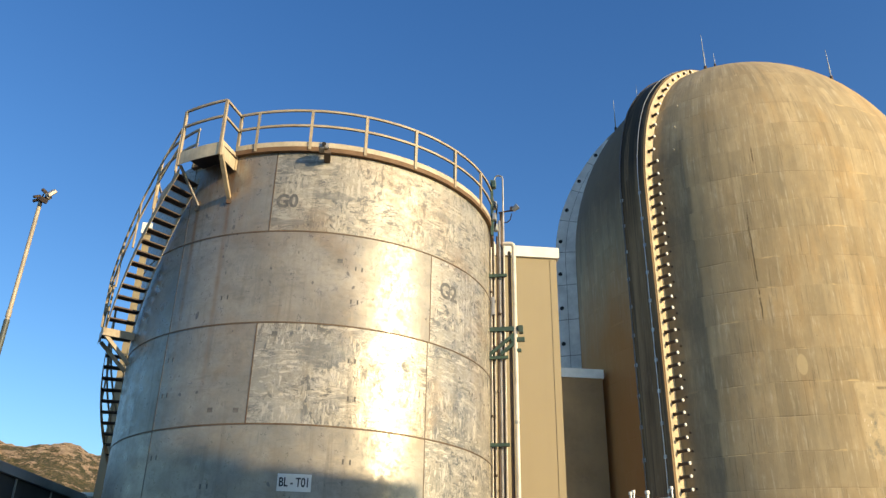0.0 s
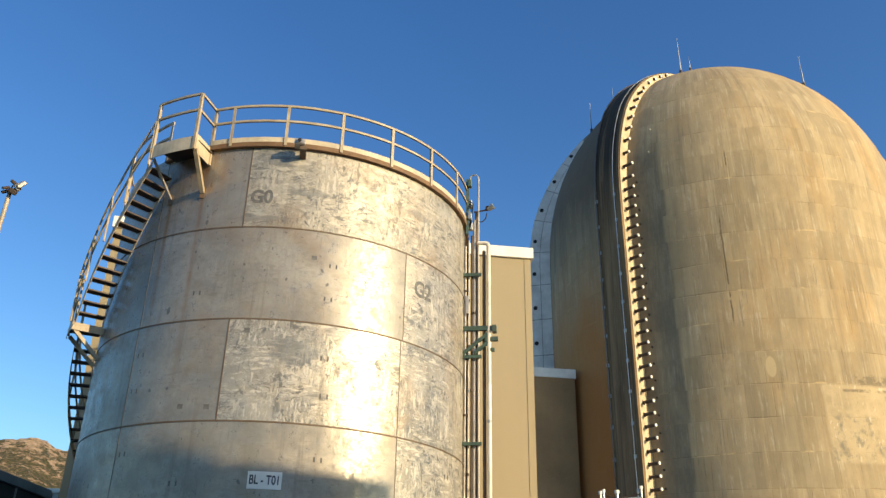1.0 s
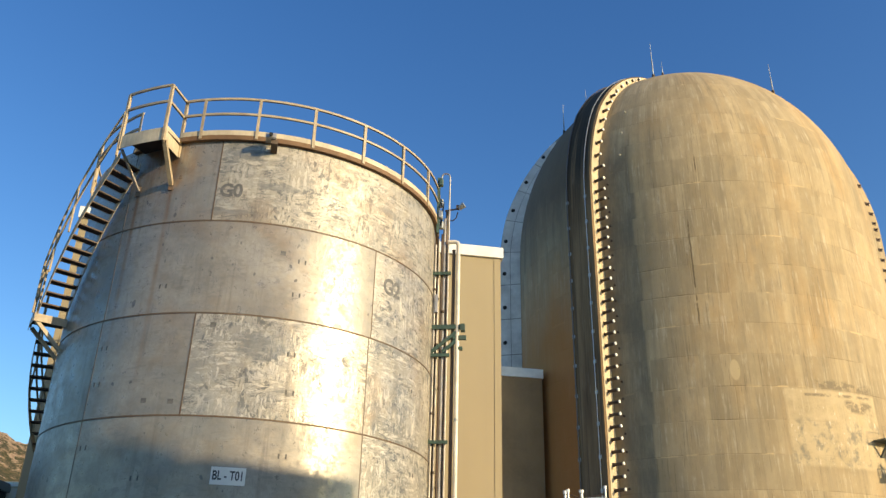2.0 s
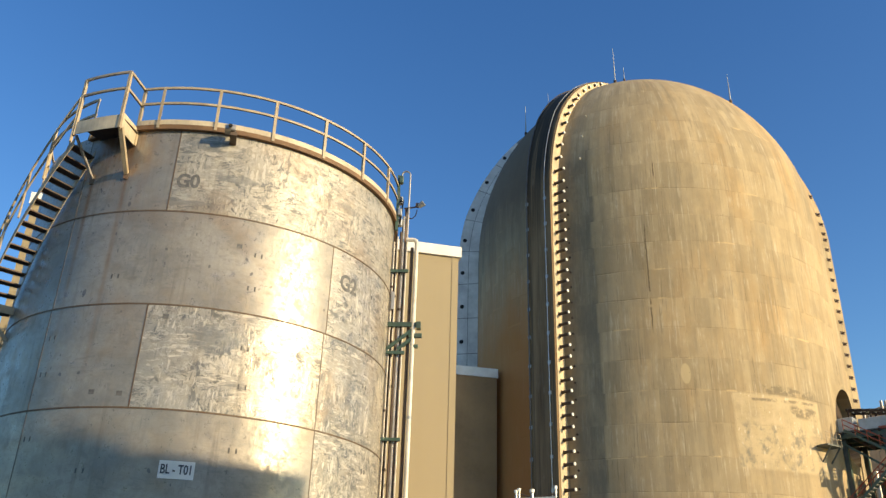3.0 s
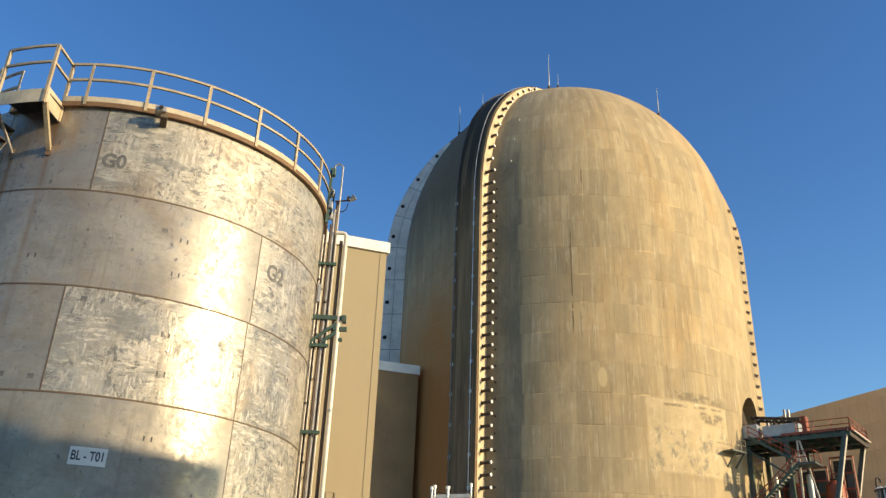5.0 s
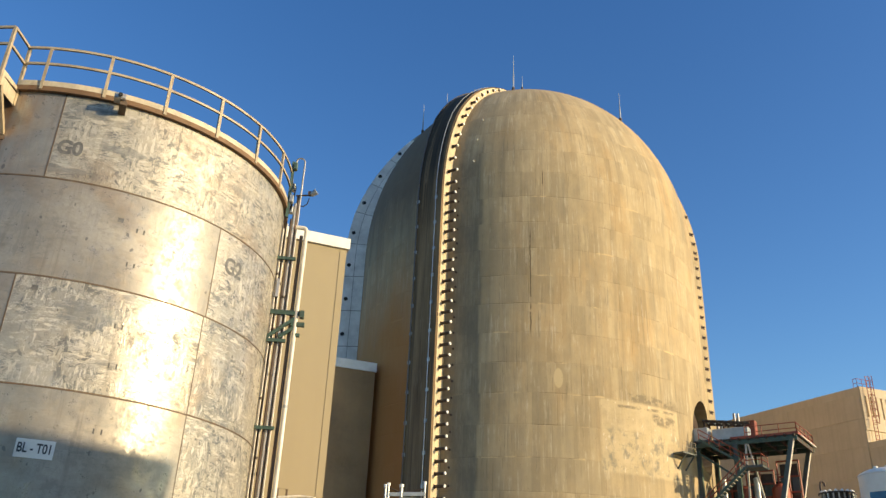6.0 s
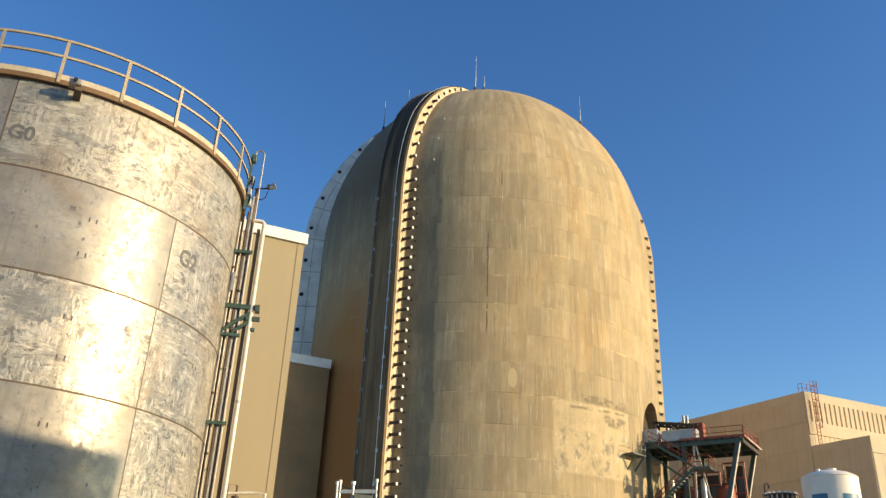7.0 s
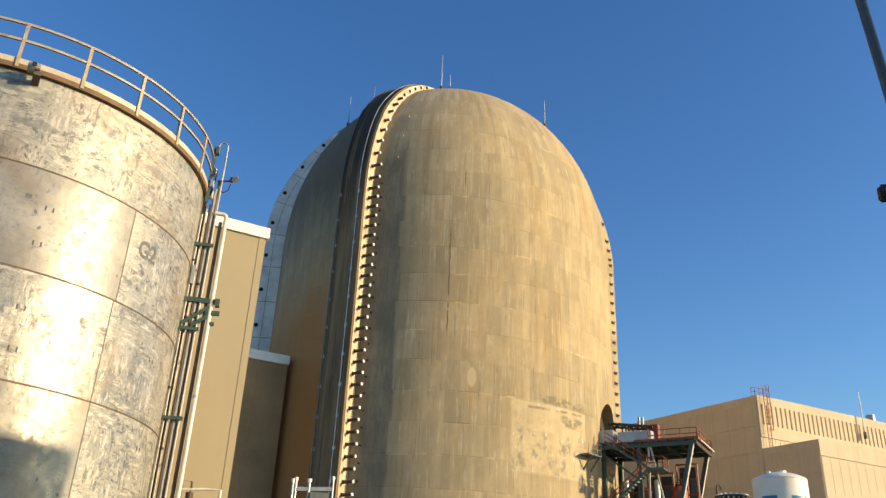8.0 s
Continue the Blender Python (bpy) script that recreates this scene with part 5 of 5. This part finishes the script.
def landing():
    bm = bmesh.new()
    add_arc_bar(bm, TC, TR + 0.02, S_OUT + 0.06, Z_LAND - 0.03, Z_LAND, A_LAND2, A_LAND, 6)
    part("landing_floor", bm, M["dark_metal"], tank)
    bm = bmesh.new()
    add_arc_bar(bm, TC, S_OUT + 0.06, S_OUT + 0.075, Z_LAND - 0.2, Z_LAND + 0.02, A_LAND2, A_LAND, 6)
    part("landing_fascia", bm, M["rail"], tank)
    bm = bmesh.new()
    add_beam(bm, round_at(TC, TR + 0.02, A_LAND + 0.1, Z_LAND - 0.1), round_at(TC, S_OUT + 0.06, A_LAND + 0.1, Z_LAND - 0.1), 0.02, 0.2)
    part("landing_fascia", bm, M["rail"], tank)
    for a in (A_LAND - 0.6, A_LAND2 + 0.6):
        bm = bmesh.new()
        add_beam(bm, round_at(TC, S_OUT, a, Z_LAND - 0.15), round_at(TC, TR + 0.02, a, Z_LAND - 0.85), 0.09, 0.09)
        part("landing_brace", bm, M["rail"], tank)


landing()
stair_rail(A_LAND, A_LAND2, lambda a: Z_LAND, 2, 0.03)

def stair_z(a):
    return Z_LAND - 0.25 + (a - A_LAND2) * 0.088


S_IN, S_OUT = TR + 0.03, TR + 0.56
flight(A_LAND2 - 0.3, A_FOOT, S_IN, S_OUT, 29)
stair_rail(A_LAND2, A_FOOT, stair_z, 8, -0.03)


def wrapped_text(text, size, a, z, mat, lift, wide=1.0, tall=1.0, thin=0.0):
    """Lettering bent round the tank, centred on the bearing a and the height z."""
    cu = bpy.data.curves.new("lettering", "FONT")
    cu.body, cu.size, cu.extrude, cu.align_x, cu.align_y, cu.offset = text, size, 0.002, "CENTER", "CENTER", thin
    tmp = new("tmp", cu)
    bpy.context.view_layer.update()
    me = bpy.data.meshes.new_from_object(tmp.evaluated_get(bpy.context.evaluated_depsgraph_get()))
    bpy.data.objects.remove(tmp)
    for v in me.vertices:
        v.co = round_at(TC, TR + lift + v.co.z, a + math.degrees(v.co.x * wide / TR), z + v.co.y * tall)
    me.materials.clear()
    me.materials.append(mat)
    return me


def plate_marks():
    """Two hand-painted plate marks, worn grey."""
    for text, a, z, size in (("G0", -2.4, 11.54, 0.50), ("G2", 48.8, 9.84, 0.60)):
        e = thing("painted_mark", round_at(TC, TR, a, z), "worn grey hand-painted mark on a tank plate", "marking", "marks on the tank")
        piece("lettering", wrapped_text(text, size, a, z, M["graphite"], 0.003, 0.9, 1.0, 0.018), e, Matrix())


plate_marks()


def lug_scars():
    """Pairs of short dark grind scars where lifting lugs were cut off, and two square ones."""
    bm = bmesh.new()
    add_box(bm, (0.035, 0.006, 0.11), Matrix())
    tick = mesh_of("lug_scar", bm, M["scar"])
    bm = bmesh.new()
    add_box(bm, (0.13, 0.003, 0.11), Matrix())
    square = mesh_of("lug_scar", bm, M["graphite"])
    for a, z in ((18.2, 8.95), (18.6, 7.47), (19.2, 6.58), (19.0, 5.15), (63.1, 5.30), (-32.3, 7.59), (-32.4, 6.72), (-32.6, 5.27), (18.9, 9.82), (-15.5, 4.56), (60.5, 7.4), (62.0, 9.9), (-17.0, 9.0)):
        for k in (-0.9, 0.9):
            piece("lug_scar", tick, tank, Matrix.Translation(round_at(TC, TR + 0.001, a + k, z)) @ pose(0, 0, 0, 0, 0, a + k))
    for a, z in ((-16.7, 6.25), (-9.6, 6.22), (-1.8, 8.03), (13.6, 9.98)):
        piece("lug_scar", square, tank, Matrix.Translation(round_at(TC, TR + 0.001, a, z)) @ pose(0, 0, 0, 0, 0, a))


lug_scars()


def rim_lamp():
    a, z = 6.7, TOP - 0.2
    p = round_at(TC, TR + 0.3, a, z)
    e = thing("rim_light", p, "small grey box light on a rusty bracket at the tank rim", "light")
    bm = bmesh.new()
    add_box(bm, (0.26, 0.30, 0.15), Matrix.Translation(round_at(TC, TR + 0.35, a, z + 0.03)) @ pose(0, 0, 0, 0, 0, a))
    bmesh.ops.bevel(bm, geom=bm.edges[:], offset=0.02, segments=2, affect="EDGES")
    part("housing", bm, M["pipe"], e)
    bm = bmesh.new()
    add_beam(bm, round_at(TC, TR, a + 1.0, z - 0.14), round_at(TC, TR + 0.42, a + 1.0, z - 0.10), 0.16, 0.12)
    part("bracket", bm, M["weld"], e, "rusty bracket")
    bm = bmesh.new()
    add_cyl(bm, None, 0.05, 0.03, 12, m=Matrix.Translation(round_at(TC, TR + 0.53, a, z + 0.03)) @ pose(0, 0, 0, 90, 0, a))
    part("lens", bm, M["black"], e)


rim_lamp()


def sign():
    a0, a1, z0, z1 = 2.75, 10.85, 4.46, 4.83
    e = thing("tank_sign", round_at(TC, TR, 6.8, z0), "white rectangular tank sign with black lettering", "sign")
    bm = bmesh.new()
    add_arc_bar(bm, TC, TR - 0.002, TR + 0.014, z0, z1, a0, a1, 6)
    part("board", bm, M["white"], e)
    me = wrapped_text("BL - T01", 0.235, 6.8, (z0 + z1) / 2, M["letter"], 0.017, 0.80, 1.15, 0.004)
    piece("lettering", me, e, Matrix(), "black painted letters")


sign()


def tank_pipes():
    """Pipes, brackets and the small mast on the flank of the tank."""
    A = 80.0
    e = thing("pipe_riser", round_at(TC, TR + 0.2, A, 0), "vertical pipe risers clamped to the tank wall", "pipes")

    def at(off, z, side=0.0):
        p = round_at(TC, TR + off, A, z)
        return p + Vector((math.cos(radians(A)), math.sin(radians(A)), 0)) * side

    for off, side, r, ztop, mat in ((0.06, 0.0, 0.022, 12.4, "pipe"), (0.15, 0.03, 0.022, 12.6, "pipe"), (0.24, 0.02, 0.03, 12.75, "dark_metal"), (0.31, 0.06, 0.05, 13.3, "pipe"), (0.36, 0.16, 0.045, 13.6, "weld"), (0.10, 0.10, 0.03, 12.9, "weld")):
        bm = bmesh.new()
        add_tube(bm, [at(off, 0.3, side), at(off, ztop, side)], r, 10)
        part("riser", bm, M[mat], e, smooth=True)
    bm = bmesh.new()
    x = 0.44
    arc = [at(x, 0.3), at(x, 14.72)] + [at(x - 0.13 + 0.13 * math.cos(t), 14.75 + 0.13 * math.sin(t)) for t in np.linspace(0.3, math.pi, 7)] + [at(x - 0.26, 14.4)]
    add_tube(bm, arc, 0.026, 10)
    part("vent_riser", bm, M["pipe"], e, "pale painted vent pipe with a hooked top", smooth=True)
    for z in (11.42, 8.89, 6.43, 3.6):
        bm = bmesh.new()
        add_box(bm, (0.07, 0.62, 0.09), Matrix.Translation(at(0.22, z, -0.06)) @ pose(0, 0, 0, 0, 0, A))
        add_box(bm, (0.03, 0.02, 0.22), Matrix.Translation(at(0.0, z, -0.06)) @ pose(0, 0, 0, 0, 0, A))
        part("pipe_clamp", bm, M["green"], e, "dark green clamp bar")
    for off, z in ((0.06, 10.9), (0.15, 10.6), (0.24, 7.9), (0.06, 7.2), (0.31, 10.2), (0.15, 5.6), (0.24, 5.2), (0.15, 9.2)):
        bm = bmesh.new()
        add_cyl(bm, at(off, z), 0.045, 0.06, 8)
        part("coupling", bm, M["dark_metal"], e)
    bm = bmesh.new()
    add_beam(bm, at(0.12, 10.2, -0.05), at(0.12, 10.75, -0.05), 0.09, 0.06)
    part("junction_box", bm, M["pipe"], e)
    # green wall bracket that carries the large pipe
    g = thing("pipe_bracket", at(0.4, 9.2), "green painted steel bracket carrying the large pipe", "bracket")
    for a_, b_, w in ((at(0.0, 9.75), at(0.85, 9.75), 0.13), (at(0.0, 9.0), at(0.75, 9.62), 0.09), (at(0.32, 9.0), at(0.8, 9.4), 0.09), (at(0.62, 9.42), at(1.0, 9.42), 0.12), (at(0.7, 9.1), at(0.9, 9.1), 0.09)):
        bm = bmesh.new()
        add_beam(bm, a_, b_, 0.1, w)
        part("member", bm, M["green"], g)
    bm = bmesh.new()
    add_box(bm, (0.2, 0.12, 0.2), Matrix.Translation(at(0.9, 9.72)) @ pose(0, 0, 0, 0, 0, A))
    part("end_plate", bm, M["green"], g)
    # large lagged pipe with an elbow into the tank
    f = thing("down_pipe", at(0.72, 0), "large pale lagged pipe with an elbow at the tank top", "pipe")
    bm = bmesh.new()
    zt = 12.48
    pts = [at(0.74, 0.1), at(0.74, zt - 0.12)] + [at(0.62 + 0.12 * math.cos(t), zt - 0.12 + 0.12 * math.sin(t)) for t in np.linspace(0.2, math.pi / 2, 5)] + [at(0.42, zt)]
    add_tube(bm, pts, 0.062, 14)
    part("pipe", bm, M["brown_pipe"], f, smooth=True)
    bm = bmesh.new()
    add_tube(bm, [at(0.60, 0.1, 0.06), at(0.60, zt - 0.25, 0.06)], 0.05, 12)
    part("tracer_pipe", bm, M["weld"], f, "brown tracer pipe", smooth=True)
    for z in (4.2, 7.0):
        bm = bmesh.new()
        add_cyl(bm, at(0.74, z), 0.072, 0.08, 14)
        part("band", bm, M["sheet"], f)
    # mast with conduit boxes at the rim
    h = thing("instrument_post", at(0.2, 13.1), "green instrument post with cables and boxes at the tank rim", "post")
    bm = bmesh.new()
    add_beam(bm, at(0.12, 12.7, -0.2), at(0.12, 14.6, -0.2), 0.09, 0.09)
    part("post", bm, M["green"], h)
    for z, s, w in ((14.4, -0.28, 0.16), (13.75, -0.12, 0.18), (13.3, -0.2, 0.2), (13.05, 0.0, 0.15)):
        bm = bmesh.new()
        add_box(bm, (w, 0.12, 0.24), Matrix.Translation(at(0.2, z, s)) @ pose(0, 0, 0, 0, 0, A))
        bmesh.ops.bevel(bm, geom=bm.edges[:], offset=0.015, segments=1, affect="EDGES")
        part("junction_box", bm, M["green"] if z > 14 else M["sheet"], h)
    for k in range(3):
        bm = bmesh.new()
        add_tube(bm, [at(0.14, 13.9 - 0.1 * k, -0.2), at(0.3, 13.7 - 0.1 * k, -0.25 - 0.06 * k), at(0.22, 13.4 - 0.15 * k, -0.1), at(0.16, 12.9, -0.05)], 0.014, 6)
        part("cable", bm, M["black"], h)
    # small flood light on an arm
    l = thing("flood_light", at(0.5, 13.4), "small flood light with a bent cable on a short arm", "flood light")
    bm = bmesh.new()
    add_tube(bm, [at(0.3, 13.55), at(0.78, 13.62)], 0.025, 8)
    part("arm", bm, M["dark_metal"], l)
    bm = bmesh.new()
    add_cyl(bm, None, 0.07, 0.2, 14, 0.1, m=Matrix.Translation(at(0.74, 13.62)) @ pose(0, 0, 0, 60, 0, 60))
    part("head", bm, M["sheet"], l)
    bm = bmesh.new()
    add_box(bm, (0.1, 0.12, 0.12), Matrix.Translation(at(0.7, 13.66)))
    part("driver_box", bm, M["dark_metal"], l)
    bm = bmesh.new()
    add_tube(bm, [at(0.44, 13.22), at(0.55, 13.2), at(0.66, 13.3), at(0.7, 13.5)], 0.016, 6)
    part("cable", bm, M["black"], l)


tank_pipes()


# ---------------------------------------------------------------- lamp masts, hill, shed, near pipework
def flood_mast():
    foot, p = far(-30.1, 20), far(-29.52, 20)

    def up(z):
        return Vector((foot.x, foot.y, 0)).lerp(Vector((p.x, p.y, 11.0)), z / 11.0)

    e = thing("lamp_mast", foot, "tall mast with a tan upper pole and several small flood lights", "lamp mast")
    for name, z0, z1, r, mat in (("lower_pole", 0, 7.95, 0.064, "grey_steel"), ("upper_pole", 7.9, 11.0, 0.048, "pole"), ("joint_collar", 8.02, 8.18, 0.060, "pole")):
        bm = bmesh.new()
        add_tube(bm, [up(z0), up(z1)], r, 14)
        part(name, bm, M[mat], e, smooth=True)
    bm = bmesh.new()
    add_beam(bm, (p.x - 0.16, p.y - 0.05, 10.98), (p.x + 0.26, p.y - 0.05, 11.10), 0.05, 0.06)
    part("cross_arm", bm, M["dark_metal"], e)
    for dx, dz, ry, size, mat in ((-0.06, 11.08, -25, (0.17, 0.14, 0.07), "dark_metal"), (0.12, 11.20, 35, (0.20, 0.16, 0.08), "dark_metal"), (0.26, 11.17, -50, (0.24, 0.20, 0.10), "pipe"), (0.12, 10.98, 20, (0.18, 0.18, 0.12), "dark_metal"), (0.20, 11.08, 60, (0.16, 0.14, 0.06), "pipe")):
        bm = bmesh.new()
        add_box(bm, size, pose(p.x + dx, p.y - 0.1, dz, 25, ry, 30))
        bmesh.ops.bevel(bm, geom=bm.edges[:], offset=0.02, segments=1, affect="EDGES")
        part("flood_light", bm, M[mat], e)
        bm = bmesh.new()
        add_tube(bm, [(p.x, p.y, 10.98), (p.x + dx * 0.7, p.y - 0.1, dz - 0.05)], 0.018, 6)
        part("yoke", bm, M["dark_metal"], e)


flood_mast()


def near_mast():
    p, tip = far(56.95, 12), far(53.85, 12, 12.6)
    elbow = p.lerp(tip, 0.61)
    e = thing("street_lamp", (p.x, p.y, 0), "tall grey steel lamp post close to the yard", "street lamp")
    bm = bmesh.new()
    add_tube(bm, [(p.x, p.y, 0), tip], 0.078, 20)
    part("pole", bm, M["post"], e, smooth=True)
    bm = bmesh.new()
    q = far(52.9, 12.0)
    add_tube(bm, [elbow, (q.x, q.y, 7.75)], 0.03, 8)
    part("arm", bm, M["dark_metal"], e)
    bm = bmesh.new()
    add_box(bm, (0.24, 0.3, 0.22), pose(q.x + 0.05, q.y - 0.05, 7.62, 30, 0, -50))
    bmesh.ops.bevel(bm, geom=bm.edges[:], offset=0.03, segments=1, affect="EDGES")
    part("flood_light", bm, M["dark_metal"], e)
    bm = bmesh.new()
    add_box(bm, (0.2, 0.02, 0.16), pose(q.x + 0.0, q.y - 0.2, 7.55, 30, 0, -50))
    part("glass", bm, M["brown_pipe"], e, "yellowed front glass")
    bm = bmesh.new()
    a, b = far(53.75, 11.8), far(55.2, 11.9)
    add_tube(bm, [(a.x, a.y, 11.4), (a.x * 0.6 + b.x * 0.4, a.y * 0.6 + b.y * 0.4, 9.9), (b.x, b.y, 8.6)], 0.006, 5)
    part("cable", bm, M["dark_metal"], e)


near_mast()


def hill():
    """Scrub-covered ridge far off, with pale rock breaking through."""
    bm = bmesh.new()
    nx, ny = 260, 80
    grid = []
    for j in range(ny):
        row = []
        for i in range(nx):
            az = -52 + 50 * i / (nx - 1)
            d = 480 + 420 * j / (ny - 1)
            f = j / (ny - 1)
            ridge = 139 + 12 * math.exp(-((az + 25.0) / 2.2) ** 2) + 8 * math.exp(-((az + 29.4) / 2.0) ** 2) + 4 * noise.noise((az * 0.6, 3.1, 0))
            h = ridge * math.sin(min(1.0, f * 1.35) * math.pi / 2) ** 1.15
            p = far(az, d)
            h += (7 * noise.noise((p.x * 0.012, p.y * 0.012, 2)) + 5 * abs(noise.noise((p.x * 0.035, p.y * 0.035, 5))) + 4 * noise.noise((p.x * 0.09, p.y * 0.09, 8)) + 3 * noise.noise((p.x * 0.22, p.y * 0.22, 4)) - 6) * f
            row.append(bm.verts.new((p.x, p.y, h - 2)))
        grid.append(row)
    for A, B in zip(grid, grid[1:]):
        for i in range(nx - 1):
            bm.faces.new((A[i], A[i + 1], B[i + 1], B[i]))
    single("hill", bm, M["rock"], "dry scrubby hill with pale rock outcrops in the distance", "hill", kind="structure")


hill()


def shed():
    e = thing("low_shed", (-16.45, 34, 0), "low dark building with a pale grey roof edge", "building")
    bm = bmesh.new()
    prism(bm, [(-16.45, 26), (-16.3, 38.6), (-30, 38.6), (-30, 26)], 0, 6.95)
    part("wall", bm, M["slate"], e)
    bm = bmesh.new()
    prism(bm, [(-16.3, 25.8), (-16.15, 38.8), (-30.2, 38.8), (-30.2, 25.8)], 6.95, 7.3)
    part("roof_edge", bm, M["edge"], e, "pale grey roof edge")
    for y in (29, 32, 35):
        bm = bmesh.new()
        add_box(bm, (0.06, 0.05, 6.9), pose(-16.36 + (y - 26) * 0.012, y, 3.45))
        part("panel_joint", bm, M["sheet"], e)
    p = far(-23.2, 43)
    e2 = thing("white_kiosk", (p.x, p.y, 0), "small white flat-roofed kiosk", "kiosk")
    bm = bmesh.new()
    add_box(bm, (2.4, 2.4, 7.2), pose(p.x, p.y, 3.6))
    part("wall", bm, M["white"], e2)
    bm = bmesh.new()
    add_box(bm, (2.7, 2.7, 0.2), pose(p.x, p.y, 7.3))
    part("roof", bm, M["white"], e2)


shed()


def near_pipework():
    """Small pipe frame whose top shows before the tan building, and the railed head before the buttress."""
    e = thing("pipework", far(6.5, 30), "small brown pipe frame with a valve", "pipes")
    d = 30.0

    def at(az, el):
        return far(az, d, 1.57 + d / math.cos(0) * math.tan(radians(el)))

    bm = bmesh.new()
    add_tube(bm, [at(5.2, 7.85), at(6.6, 8.0), at(7.6, 8.0), at(7.6, 5.0)], 0.05, 8)
    part("top_pipe", bm, M["brown_pipe"], e)
    bm = bmesh.new()
    add_tube(bm, [at(5.15, 5.0), at(5.15, 8.42), at(5.75, 8.4), at(5.75, 5.0)], 0.04, 8)
    part("loop_pipe", bm, M["weld"], e)
    bm = bmesh.new()
    add_cyl(bm, at(5.7, 7.3), 0.13, 0.22, 12)
    part("valve", bm, M["dark_metal"], e)
    bm = bmesh.new()
    p = at(7.6, 0)
    add_tube(bm, [(p.x, p.y, 0), at(7.6, 7.9)], 0.04, 8)
    part("leg", bm, M["brown_pipe"], e)
    p = at(5.15, 0)
    bm = bmesh.new()
    add_tube(bm, [(p.x, p.y, 0), at(5.15, 8.3)], 0.04, 8)
    part("leg", bm, M["weld"], e)
    # railed head
    d = 70.0
    f = thing("railed_gantry_head", far(13.3, d), "grey steel posts and rail of a gantry top", "gantry")
    for az, el1, r in ((12.3, 8.9, 0.10), (12.5, 9.0, 0.10), (13.38, 8.95, 0.13), (14.95, 9.2, 0.09)):
        bm = bmesh.new()
        p = far(az, d)
        add_tube(bm, [p, at(az, el1)], r, 8)
        part("post", bm, M["sheet"], f)
        bm = bmesh.new()
        add_cyl(bm, at(az, el1), r * 1.5, 0.25, 10)
        part("cap", bm, M["white"], f)
    bm = bmesh.new()
    add_beam(bm, at(12.3, 8.45), at(15.0, 8.6), 0.15, 0.3)
    part("rail_beam", bm, M["sheet"], f)
    for a, b in ((12.5, 13.4), (14.95, 13.4)):
        bm = bmesh.new()
        add_tube(bm, [at(a, 8.9), at(b, 8.6)], 0.05, 6)
        part("stay", bm, M["dark_metal"], f)
    bm = bmesh.new()
    add_box(bm, (1.6, 0.4, 0.8), Matrix.Translation(at(14.1, 8.0)))
    part("panel", bm, M["grey_steel"], f)


near_pipework()
